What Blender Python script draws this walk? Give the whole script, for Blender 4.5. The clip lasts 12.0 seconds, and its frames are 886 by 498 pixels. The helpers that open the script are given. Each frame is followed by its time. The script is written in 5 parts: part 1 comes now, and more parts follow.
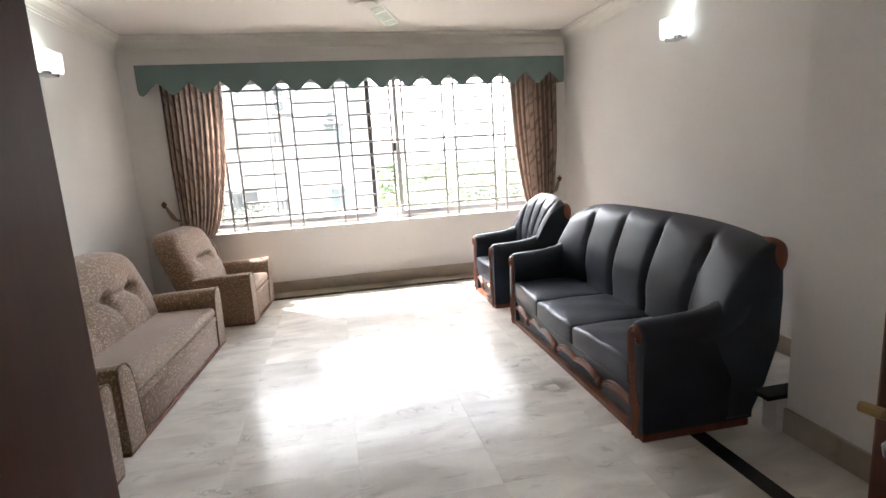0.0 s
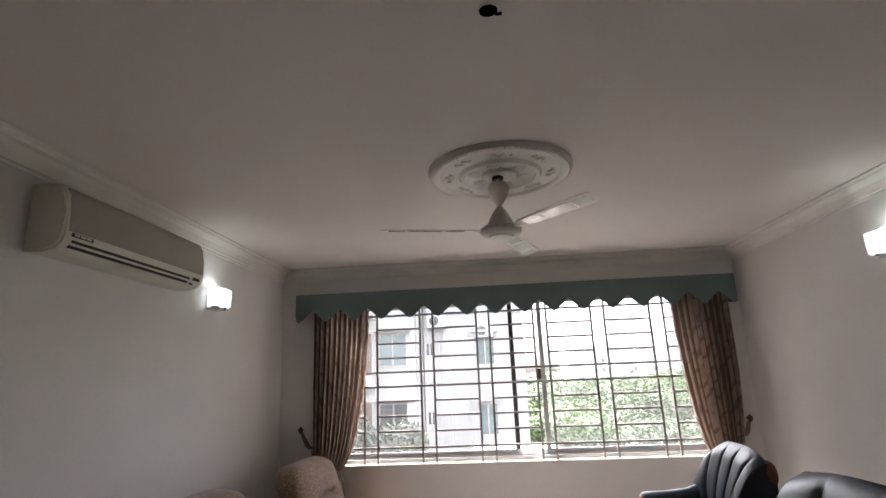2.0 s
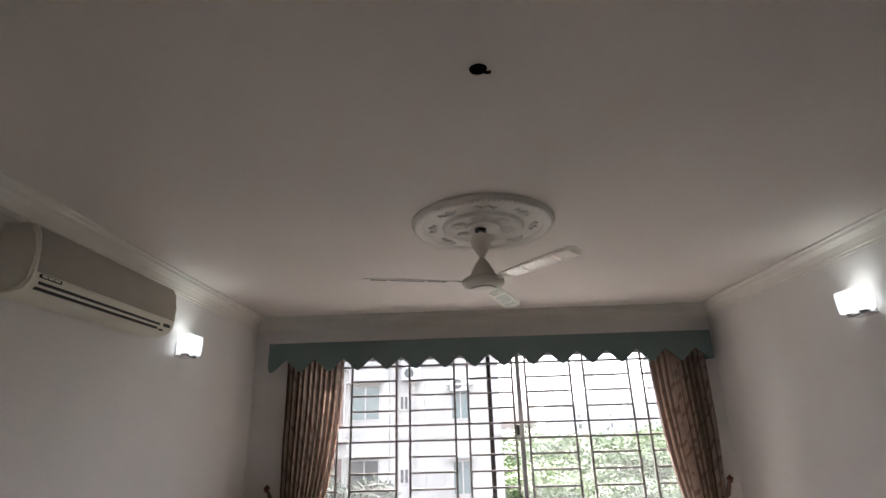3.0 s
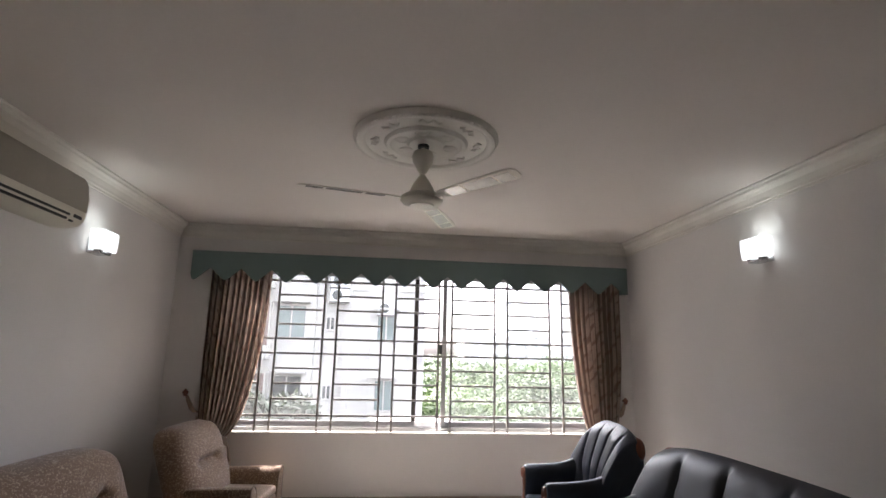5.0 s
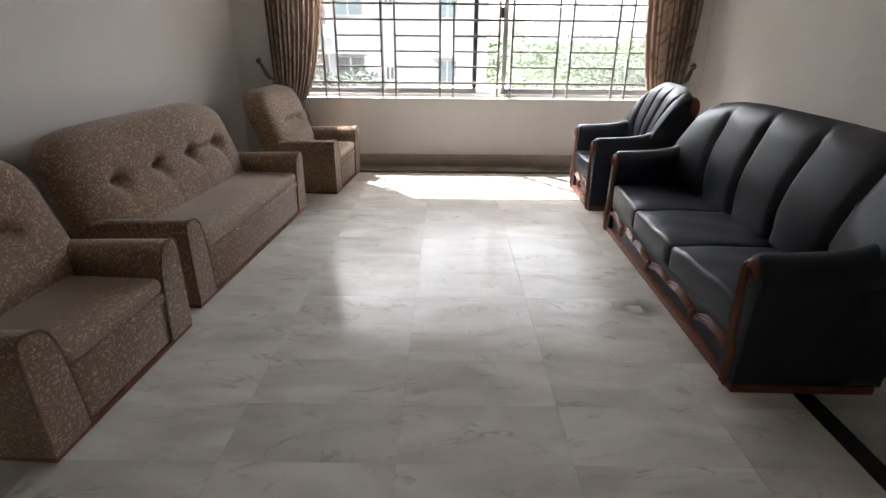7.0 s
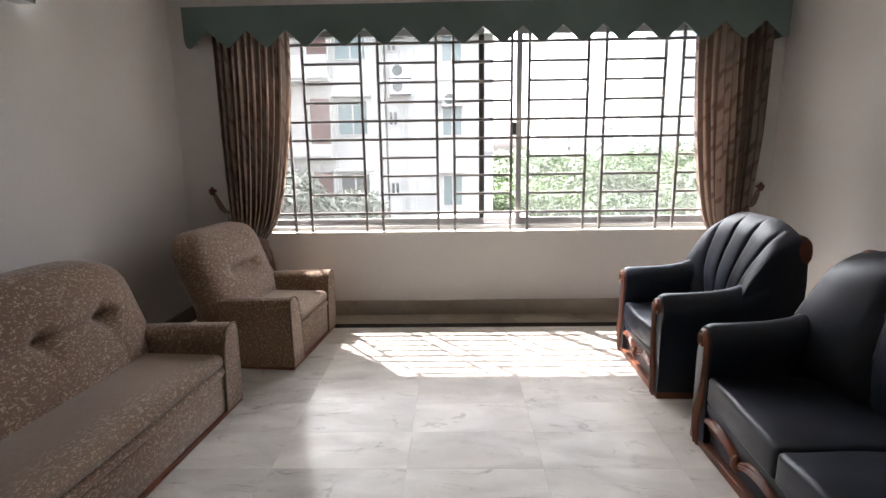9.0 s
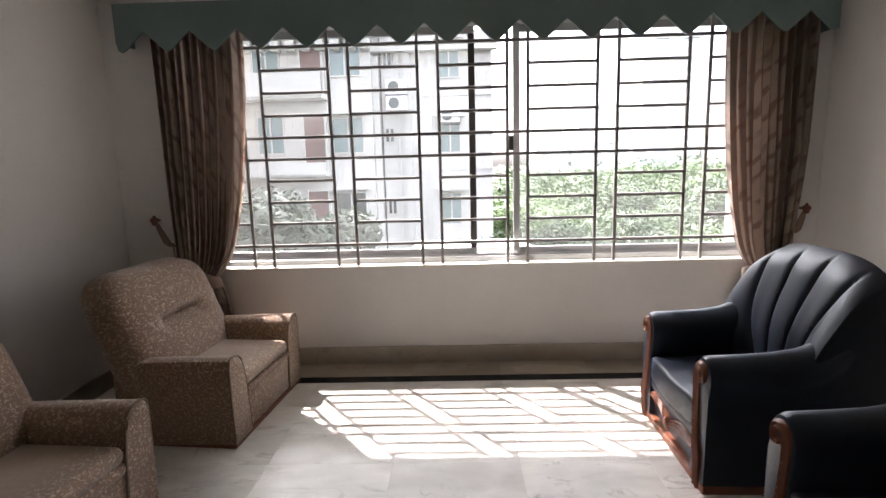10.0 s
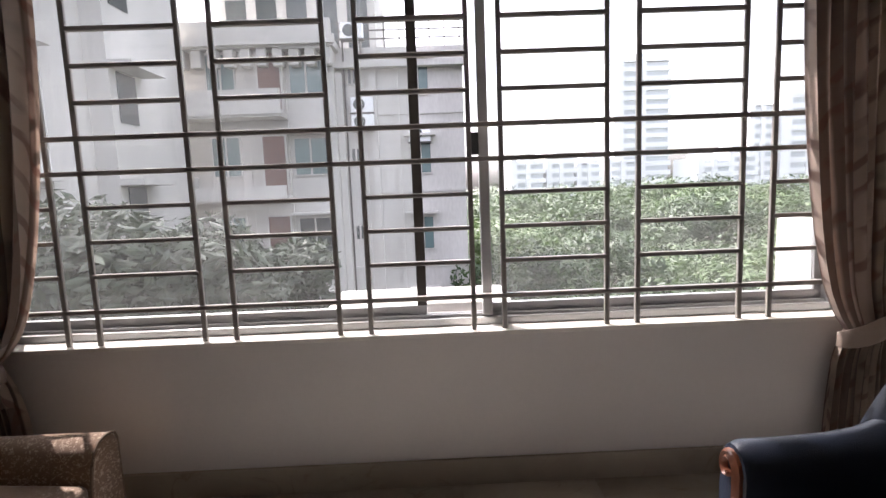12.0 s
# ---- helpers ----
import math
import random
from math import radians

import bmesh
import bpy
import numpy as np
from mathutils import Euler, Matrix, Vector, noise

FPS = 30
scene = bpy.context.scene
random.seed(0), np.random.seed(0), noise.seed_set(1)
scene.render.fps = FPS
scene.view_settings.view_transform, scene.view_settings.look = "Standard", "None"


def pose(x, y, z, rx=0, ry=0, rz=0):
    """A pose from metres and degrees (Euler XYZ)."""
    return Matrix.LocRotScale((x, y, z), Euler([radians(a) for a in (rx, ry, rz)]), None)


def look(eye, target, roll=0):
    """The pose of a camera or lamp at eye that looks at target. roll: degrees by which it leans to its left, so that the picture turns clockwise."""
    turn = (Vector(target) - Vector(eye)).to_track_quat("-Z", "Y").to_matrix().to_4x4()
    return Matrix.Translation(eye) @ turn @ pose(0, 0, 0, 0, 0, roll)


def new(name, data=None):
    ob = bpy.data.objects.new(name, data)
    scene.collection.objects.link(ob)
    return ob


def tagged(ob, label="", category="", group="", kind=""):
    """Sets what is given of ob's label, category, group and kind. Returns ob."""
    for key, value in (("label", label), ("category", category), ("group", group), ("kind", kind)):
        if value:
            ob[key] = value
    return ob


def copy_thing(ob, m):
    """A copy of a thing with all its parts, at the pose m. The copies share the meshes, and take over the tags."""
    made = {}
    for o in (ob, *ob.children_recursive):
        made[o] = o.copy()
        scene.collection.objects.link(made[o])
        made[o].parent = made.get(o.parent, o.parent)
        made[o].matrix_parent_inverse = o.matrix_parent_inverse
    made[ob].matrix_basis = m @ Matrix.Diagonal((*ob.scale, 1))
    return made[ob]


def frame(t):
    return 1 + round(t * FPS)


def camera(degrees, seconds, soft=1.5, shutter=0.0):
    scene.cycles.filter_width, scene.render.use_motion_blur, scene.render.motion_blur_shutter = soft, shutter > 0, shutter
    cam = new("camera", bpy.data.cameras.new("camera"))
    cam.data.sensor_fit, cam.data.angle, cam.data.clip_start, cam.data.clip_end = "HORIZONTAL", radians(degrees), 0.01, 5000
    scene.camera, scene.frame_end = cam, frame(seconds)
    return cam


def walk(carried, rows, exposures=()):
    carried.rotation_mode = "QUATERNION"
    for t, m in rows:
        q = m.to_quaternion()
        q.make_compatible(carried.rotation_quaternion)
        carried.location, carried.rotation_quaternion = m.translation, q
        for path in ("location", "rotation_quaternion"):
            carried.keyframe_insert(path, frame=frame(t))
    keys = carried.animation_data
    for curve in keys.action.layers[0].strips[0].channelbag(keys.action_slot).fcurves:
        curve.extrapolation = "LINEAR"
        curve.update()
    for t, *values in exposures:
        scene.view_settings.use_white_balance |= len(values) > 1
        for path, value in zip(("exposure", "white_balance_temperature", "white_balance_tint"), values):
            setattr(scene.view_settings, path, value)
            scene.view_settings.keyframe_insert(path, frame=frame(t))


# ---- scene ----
cam = camera(81.6, 12.0)
PATH = [
    (0, (0.274, 0.743, 1.412), (0.658, 2.673, 1.056), -3.5),
    (0.5, (0.401, 0.839, 1.451), (0.325, 2.804, 1.085), -2.6),
    (1, (0.445, 0.999, 1.505), (0.212, 2.952, 1.141), -2.9),
    (1.5, (0.417, 1.174, 1.504), (0.213, 3.161, 1.606), -2.6),
    (2, (0.425, 1.19, 1.591), (0.285, 3.129, 2.062), -2.3),
    (2.5, (0.39, 1.198, 1.593), (0.279, 3.091, 2.23), -2.5),
    (4.3, (0.414, 1.255, 1.598), (0.606, 3.129, 2.27), 1.4),
    (4.5, (0.391, 1.275, 1.562), (0.597, 3.157, 2.207), 1.2),
    (4.7, (0.382, 1.267, 1.546), (0.603, 3.181, 2.082), 1.1),
    (5, (0.382, 1.235, 1.519), (0.592, 3.184, 1.914), 1.4),
    (5.5, (0.391, 1.109, 1.479), (0.473, 3.105, 1.567), 2.2),
    (6, (0.386, 1.004, 1.415), (0.379, 2.969, 1.047), 1.4),
    (6.5, (0.403, 0.982, 1.308), (0.396, 2.805, 0.484), 1.2),
    (7, (0.415, 1.045, 1.356), (0.408, 2.888, 0.58), 0.5),
    (7.5, (0.394, 1.362, 1.354), (0.382, 3.279, 0.784), 0.1),
    (9.5, (0.534, 2.766, 1.41), (0.479, 4.733, 1.048), -1.1),
    (10, (0.584, 3.108, 1.411), (0.531, 5.081, 1.088), -1.5),
    (10.5, (0.599, 3.426, 1.413), (0.539, 5.401, 1.106), -1.6),
    (11, (0.621, 3.788, 1.379), (0.574, 5.767, 1.091), -1.5),
    (11.5, (0.687, 4.121, 1.352), (0.726, 6.102, 1.081), -2.0),
    (12, (0.777, 4.436, 1.362), (0.813, 6.421, 1.122), -2.2),
]
EXPOSURES = [(t, stops, 6300, tint) for t, stops, tint in (
    (0, 4.87, 15), (0.5, 4.70, 15), (1, 4.25, 15), (1.5, 3.77, 20), (2, 3.75, 20), (2.5, 3.75, 20), (4.5, 3.58, 20), (5, 3.75, 20), (5.5, 3.84, 15), (6, 3.95, 15), (6.5, 4.48, 15), (7, 4.05, 15), (7.5, 4.00, 15), (9.5, 3.70, 17.2), (10, 3.62, 18.0), (10.5, 3.42, 18.8), (11, 3.24, 19.5), (11.5, 3.0, 20.2), (12, 2.66, 21.0),
)]
walk(cam, [(t, look(eye, target, roll)) for t, eye, target, roll in PATH], EXPOSURES)

# ---- daylight ----
SUN_TRAVEL = Vector((0.61, -0.79, -1.24)).normalized()
world = bpy.data.worlds.new("sky")
scene.world = world
world.use_nodes = True
wn = world.node_tree.nodes
sky = wn.new("ShaderNodeTexSky")
sky.sky_type = "NISHITA"
sky.sun_disc = False
sky.sun_elevation = math.asin(-SUN_TRAVEL.z)
sky.sun_rotation = math.atan2(-SUN_TRAVEL.x, -SUN_TRAVEL.y)
sky.air_density, sky.dust_density, sky.ozone_density = 1.0, 6.0, 1.0
haze = wn.new("ShaderNodeHueSaturation")  # hazy, nearly white sky
haze.inputs["Saturation"].default_value = 0.3
world.node_tree.links.new(sky.outputs[0], haze.inputs["Color"])
world.node_tree.links.new(haze.outputs[0], wn["Background"].inputs[0])
wn["Background"].inputs[1].default_value = 0.15

sun = new("sun", bpy.data.lights.new("sun", "SUN"))
sun.data.energy, sun.data.angle, sun.data.color = 1.3, radians(0.6), (1.0, 0.95, 0.87)
sun.matrix_world = look((0, 0, 30), Vector((0, 0, 30)) + SUN_TRAVEL)

# ---- materials ----
def material(name, a, b, rough=0.5, coarse=3.0, fine=90.0, bump=0.1, metal=0.0, coat=0.0, grain=0.25, stretch=(1, 1, 1), spec=0.5, sheen=0.0):
    """A surface of two colours that drift into each other, with fine grain and relief."""
    m = bpy.data.materials.new(name)
    m.use_nodes = True
    nt = m.node_tree
    n, l = nt.nodes, nt.links
    bsdf = n["Principled BSDF"]
    co = n.new("ShaderNodeTexCoord")
    mp = n.new("ShaderNodeMapping")
    mp.inputs["Scale"].default_value = stretch
    l.new(co.outputs["Object"], mp.inputs[0])
    big = n.new("ShaderNodeTexNoise")
    big.inputs["Scale"].default_value, big.inputs["Detail"].default_value = coarse, 5
    small = n.new("ShaderNodeTexNoise")
    small.inputs["Scale"].default_value, small.inputs["Detail"].default_value = fine, 4
    for k in (big, small):
        l.new(mp.outputs[0], k.inputs["Vector"])
    add = n.new("ShaderNodeMix")
    add.inputs[0].default_value = grain
    l.new(big.outputs["Fac"], add.inputs[2])
    l.new(small.outputs["Fac"], add.inputs[3])
    ramp = n.new("ShaderNodeValToRGB")
    ramp.color_ramp.elements[0].position, ramp.color_ramp.elements[1].position = 0.35, 0.65
    ramp.color_ramp.elements[0].color, ramp.color_ramp.elements[1].color = (*a, 1), (*b, 1)
    l.new(add.outputs[0], ramp.inputs[0])
    l.new(ramp.outputs[0], bsdf.inputs["Base Color"])
    rr = n.new("ShaderNodeMapRange")
    rr.inputs["To Min"].default_value, rr.inputs["To Max"].default_value = rough * 0.85, min(1, rough * 1.15)
    l.new(big.outputs["Fac"], rr.inputs[0])
    l.new(rr.outputs[0], bsdf.inputs["Roughness"])
    if bump:
        bp = n.new("ShaderNodeBump")
        bp.inputs["Strength"].default_value, bp.inputs["Distance"].default_value = bump, 0.004
        l.new(small.outputs["Fac"], bp.inputs["Height"])
        l.new(bp.outputs[0], bsdf.inputs["Normal"])
    bsdf.inputs["Metallic"].default_value = metal
    bsdf.inputs["Coat Weight"].default_value = coat
    bsdf.inputs["Specular IOR Level"].default_value = spec
    bsdf.inputs["Sheen Weight"].default_value = sheen
    return m


def marble(name, light, dark, vein, rough, vein_share):
    """Polished stone: cloudy ground with thin dark veins, drawn afresh on every slab."""
    m = bpy.data.materials.new(name)
    m.use_nodes = True
    nt = m.node_tree
    n, l = nt.nodes, nt.links
    bsdf = n["Principled BSDF"]
    geo, info = n.new("ShaderNodeNewGeometry"), n.new("ShaderNodeObjectInfo")
    shift = n.new("ShaderNodeVectorMath")
    shift.operation = "MULTIPLY_ADD"
    comb = n.new("ShaderNodeCombineXYZ")
    for k in range(3):
        l.new(info.outputs["Random"], comb.inputs[k])
    shift.inputs[1].default_value = (7, 11, 5)
    l.new(comb.outputs[0], shift.inputs[0])
    l.new(geo.outputs["Position"], shift.inputs[2])
    mp = n.new("ShaderNodeMapping")
    mp.inputs["Rotation"].default_value = (0, 0, 0.5)
    mp.inputs["Scale"].default_value = (1.0, 2.2, 1.0)
    l.new(shift.outputs[0], mp.inputs[0])
    cloud = n.new("ShaderNodeTexNoise")
    cloud.inputs["Scale"].default_value, cloud.inputs["Detail"].default_value, cloud.inputs["Distortion"].default_value = 2.2, 6, 0.6
    veins = n.new("ShaderNodeTexNoise")
    veins.inputs["Scale"].default_value, veins.inputs["Detail"].default_value, veins.inputs["Distortion"].default_value = 2.6, 8, 1.6
    spots = n.new("ShaderNodeTexNoise")
    spots.inputs["Scale"].default_value, spots.inputs["Detail"].default_value = 4.5, 4
    for k in (cloud, veins, spots):
        l.new(mp.outputs[0], k.inputs["Vector"])
    ramp = n.new("ShaderNodeValToRGB")
    ramp.color_ramp.elements[0].position, ramp.color_ramp.elements[1].position = 0.3, 0.68
    ramp.color_ramp.elements[0].color, ramp.color_ramp.elements[1].color = (*dark, 1), (*light, 1)
    l.new(cloud.outputs["Fac"], ramp.inputs[0])
    line = n.new("ShaderNodeMath")
    line.operation = "SUBTRACT"
    line.inputs[1].default_value = 0.5
    l.new(veins.outputs["Fac"], line.inputs[0])
    away = n.new("ShaderNodeMath")
    away.operation = "ABSOLUTE"
    l.new(line.outputs[0], away.inputs[0])
    thin = n.new("ShaderNodeMapRange")
    thin.inputs["From Max"].default_value, thin.inputs["To Min"].default_value, thin.inputs["To Max"].default_value = 0.03, 1, 0
    l.new(away.outputs[0], thin.inputs[0])
    patch = n.new("ShaderNodeMapRange")
    patch.inputs["From Min"].default_value, patch.inputs["From Max"].default_value = 0.50, 0.66
    patch.inputs["To Max"].default_value = vein_share
    l.new(spots.outputs["Fac"], patch.inputs[0])
    both = n.new("ShaderNodeMath")
    both.operation = "MULTIPLY"
    l.new(thin.outputs[0], both.inputs[0])
    l.new(patch.outputs[0], both.inputs[1])
    mix = n.new("ShaderNodeMix")
    mix.data_type = "RGBA"
    l.new(both.outputs[0], mix.inputs[0])
    l.new(ramp.outputs[0], mix.inputs[6])
    mix.inputs[7].default_value = (*vein, 1)
    reach = n.new("ShaderNodeVectorMath")
    reach.operation = "DISTANCE"
    reach.inputs[1].default_value = (1.455, 3.47, 0.0)
    l.new(geo.outputs["Position"], reach.inputs[0])
    spot = n.new("ShaderNodeMapRange")
    spot.inputs["From Min"].default_value, spot.inputs["From Max"].default_value = 0.05, 0.15
    spot.inputs["To Min"].default_value, spot.inputs["To Max"].default_value = 1, 0
    l.new(reach.outputs["Value"], spot.inputs[0])
    rag = n.new("ShaderNodeMapRange")
    rag.inputs["From Min"].default_value, rag.inputs["From Max"].default_value, rag.inputs["To Max"].default_value = 0.38, 0.50, 0.8
    l.new(spots.outputs["Fac"], rag.inputs[0])
    stain = n.new("ShaderNodeMath")
    stain.operation = "MULTIPLY"
    l.new(spot.outputs[0], stain.inputs[0])
    l.new(rag.outputs[0], stain.inputs[1])
    stained = n.new("ShaderNodeMix")
    stained.data_type = "RGBA"
    l.new(stain.outputs[0], stained.inputs[0])
    l.new(mix.outputs[2], stained.inputs[6])
    stained.inputs[7].default_value = (*vein, 1)
    mix = stained
    tint = n.new("ShaderNodeMapRange")
    tint.inputs["To Min"].default_value, tint.inputs["To Max"].default_value = 0.9, 1.04
    l.new(info.outputs["Random"], tint.inputs[0])
    mul = n.new("ShaderNodeMix")
    mul.data_type, mul.blend_type = "RGBA", "MULTIPLY"
    mul.inputs[0].default_value = 1
    l.new(mix.outputs[2], mul.inputs[6])
    l.new(tint.outputs[0], mul.inputs[7])
    l.new(mul.outputs[2], bsdf.inputs["Base Color"])
    dull = n.new("ShaderNodeMapRange")
    dull.inputs["To Min"].default_value, dull.inputs["To Max"].default_value = rough * 0.7, rough * 1.3
    l.new(cloud.outputs["Fac"], dull.inputs[0])
    l.new(dull.outputs[0], bsdf.inputs["Roughness"])
    bsdf.inputs["Specular IOR Level"].default_value = 0.075
    wave = n.new("ShaderNodeBump")
    wave.inputs["Strength"].default_value, wave.inputs["Distance"].default_value = 0.02, 0.01
    l.new(cloud.outputs["Fac"], wave.inputs["Height"])
    l.new(wave.outputs[0], bsdf.inputs["Normal"])
    return m


def squiggle_fabric(name, ground, worn, thread, amount, scale=46.0, worn_from=0.0):
    """Woven upholstery with pale worm-like figures on a brown ground."""
    m = bpy.data.materials.new(name)
    m.use_nodes = True
    nt = m.node_tree
    n, l = nt.nodes, nt.links
    bsdf = n["Principled BSDF"]
    co = n.new("ShaderNodeTexCoord")
    squash = n.new("ShaderNodeMapping")
    squash.inputs["Scale"].default_value = (0.6, 0.9, 1.45)
    l.new(co.outputs["Object"], squash.inputs[0])
    big, fig, weave = (n.new("ShaderNodeTexNoise") for _ in range(3))
    for k, (s, d, w) in zip((big, fig, weave), ((2.5, 4, 0.3), (scale, 1.0, 0.8), (420, 2, 0))):
        k.inputs["Scale"].default_value, k.inputs["Detail"].default_value, k.inputs["Distortion"].default_value = s, d, w
        l.new(squash.outputs[0], k.inputs["Vector"])
    base = n.new("ShaderNodeValToRGB")
    base.color_ramp.elements[0].position, base.color_ramp.elements[1].position = 0.35, 0.65
    base.color_ramp.elements[0].color, base.color_ramp.elements[1].color = (*ground, 1), (*worn, 1)
    l.new(big.outputs["Fac"], base.inputs[0])
    sub, ab, width = n.new("ShaderNodeMath"), n.new("ShaderNodeMath"), n.new("ShaderNodeMapRange")
    sub.operation, ab.operation = "SUBTRACT", "ABSOLUTE"
    sub.inputs[1].default_value = 0.53
    l.new(fig.outputs["Fac"], sub.inputs[0])
    l.new(sub.outputs[0], ab.inputs[0])
    width.inputs["From Min"].default_value, width.inputs["From Max"].default_value = 0.02, 0.055
    width.inputs["To Min"].default_value, width.inputs["To Max"].default_value = amount, 0
    l.new(ab.outputs[0], width.inputs[0])
    gap, broken, short = n.new("ShaderNodeTexNoise"), n.new("ShaderNodeMapRange"), n.new("ShaderNodeMath")
    gap.inputs["Scale"].default_value, gap.inputs["Detail"].default_value = 64, 1
    l.new(co.outputs["Object"], gap.inputs["Vector"])
    broken.inputs["From Min"].default_value, broken.inputs["From Max"].default_value = 0.46, 0.52
    l.new(gap.outputs["Fac"], broken.inputs[0])
    short.operation = "MULTIPLY"
    l.new(width.outputs[0], short.inputs[0])
    l.new(broken.outputs[0], short.inputs[1])
    mix = n.new("ShaderNodeMix")
    mix.data_type = "RGBA"
    l.new(short.outputs[0], mix.inputs[0])
    if worn_from:  # the pile is rubbed plain behind the front edge
        place, away, wear, kept = n.new("ShaderNodeSeparateXYZ"), n.new("ShaderNodeMath"), n.new("ShaderNodeMapRange"), n.new("ShaderNodeMath")
        l.new(co.outputs["Object"], place.inputs[0])
        away.operation, kept.operation = "MULTIPLY_ADD", "MULTIPLY"
        l.new(big.outputs["Fac"], away.inputs[0])
        away.inputs[1].default_value = 0.2
        l.new(place.outputs["Y"], away.inputs[2])
        wear.inputs["From Min"].default_value, wear.inputs["From Max"].default_value = worn_from, worn_from + 0.10
        wear.inputs["To Min"].default_value, wear.inputs["To Max"].default_value = 1.0, 0.12
        l.new(away.outputs[0], wear.inputs[0])
        l.new(short.outputs[0], kept.inputs[0])
        l.new(wear.outputs[0], kept.inputs[1])
        l.new(kept.outputs[0], mix.inputs[0])
    l.new(base.outputs[0], mix.inputs[6])
    mix.inputs[7].default_value = (*thread, 1)
    l.new(mix.outputs[2], bsdf.inputs["Base Color"])
    bsdf.inputs["Roughness"].default_value = 0.85
    bsdf.inputs["Sheen Weight"].default_value = 0.35
    bsdf.inputs["Specular IOR Level"].default_value = 0.15
    bp = n.new("ShaderNodeBump")
    bp.inputs["Strength"].default_value, bp.inputs["Distance"].default_value = 0.25, 0.002
    h = n.new("ShaderNodeMath")
    h.operation = "ADD"
    l.new(weave.outputs["Fac"], h.inputs[0])
    l.new(width.outputs[0], h.inputs[1])
    l.new(h.outputs[0], bp.inputs["Height"])
    l.new(bp.outputs[0], bsdf.inputs["Normal"])
    return m


def curtain_fabric(name):
    """Rosy beige curtain with narrow taupe stripes, deepened to paint the pleats' shade too, and rows of curved russet
    and grey leaf strokes.
    """
    m = bpy.data.materials.new(name)
    m.use_nodes = True
    nt = m.node_tree
    n, l = nt.nodes, nt.links
    bsdf = n["Principled BSDF"]
    uv = n.new("ShaderNodeUVMap")
    uv.uv_map = "cloth"

    def layer(below, fac, colour):
        mix = n.new("ShaderNodeMix")
        mix.data_type = "RGBA"
        l.new(fac, mix.inputs[0])
        if below is None:
            mix.inputs[6].default_value = (0.62, 0.51, 0.425, 1)
        else:
            l.new(below, mix.inputs[6])
        mix.inputs[7].default_value = (*colour, 1)
        return mix.outputs[2]

    def ranged(value, lo, hi, top):
        r = n.new("ShaderNodeMapRange")
        r.inputs["From Min"].default_value, r.inputs["From Max"].default_value, r.inputs["To Max"].default_value = lo, hi, top
        l.new(value, r.inputs[0])
        return r.outputs[0]

    def times(a, c):
        k = n.new("ShaderNodeMath")
        k.operation = "MULTIPLY"
        l.new(a, k.inputs[0])
        l.new(c, k.inputs[1])
        return k.outputs[0]
    wave = n.new("ShaderNodeTexWave")
    wave.wave_type, wave.bands_direction = "BANDS", "X"
    wave.inputs["Scale"].default_value, wave.inputs["Distortion"].default_value = 4.4, 0.3
    l.new(uv.outputs[0], wave.inputs["Vector"])
    # Woven stripes, with the dark gaps between pleats put into the same colour.
    colour = layer(None, ranged(wave.outputs["Fac"], 0.45, 0.75, 0.9), (0.185, 0.125, 0.098))
    # broad grey clouds in rows down the cloth
    row = n.new("ShaderNodeMapping")
    row.inputs["Scale"].default_value = (2.4, 3.4, 1)
    l.new(uv.outputs[0], row.inputs[0])
    cloud = n.new("ShaderNodeTexNoise")
    cloud.inputs["Scale"].default_value, cloud.inputs["Detail"].default_value = 1.4, 3
    l.new(row.outputs[0], cloud.inputs["Vector"])
    colour = layer(colour, ranged(cloud.outputs["Fac"], 0.54, 0.68, 0.45), (0.20, 0.185, 0.165))
    # curved leaf strokes
    slant = n.new("ShaderNodeMapping")
    slant.inputs["Rotation"].default_value = (0, 0, 0.75)
    slant.inputs["Scale"].default_value = (1.0, 0.55, 1)
    l.new(uv.outputs[0], slant.inputs[0])
    leaf = n.new("ShaderNodeTexWave")
    leaf.wave_type, leaf.bands_direction = "BANDS", "Y"
    leaf.inputs["Scale"].default_value, leaf.inputs["Distortion"].default_value, leaf.inputs["Detail"].default_value, leaf.inputs["Detail Scale"].default_value = 5.0, 5.5, 1.0, 1.2
    l.new(slant.outputs[0], leaf.inputs["Vector"])
    where = n.new("ShaderNodeTexNoise")
    where.inputs["Scale"].default_value, where.inputs["Detail"].default_value = 7.5, 1
    l.new(uv.outputs[0], where.inputs["Vector"])
    colour = layer(colour, times(ranged(leaf.outputs["Fac"], 0.66, 0.86, 0.6), ranged(where.outputs["Fac"], 0.44, 0.54, 1)), (0.20, 0.085, 0.055))
    l.new(colour, bsdf.inputs["Base Color"])
    bsdf.inputs["Roughness"].default_value = 0.65
    bsdf.inputs["Sheen Weight"].default_value = 0.15
    back, blend = n.new("ShaderNodeBsdfTranslucent"), n.new("ShaderNodeMixShader")
    l.new(colour, back.inputs[0])
    blend.inputs[0].default_value = 0.16
    l.new(bsdf.outputs[0], blend.inputs[1])
    l.new(back.outputs[0], blend.inputs[2])
    l.new(blend.outputs[0], n["Material Output"].inputs[0])
    weave = n.new("ShaderNodeTexNoise")
    weave.inputs["Scale"].default_value = 300
    bp = n.new("ShaderNodeBump")
    bp.inputs["Strength"].default_value, bp.inputs["Distance"].default_value = 0.2, 0.002
    l.new(weave.outputs["Fac"], bp.inputs["Height"])
    l.new(bp.outputs[0], bsdf.inputs["Normal"])
    return m


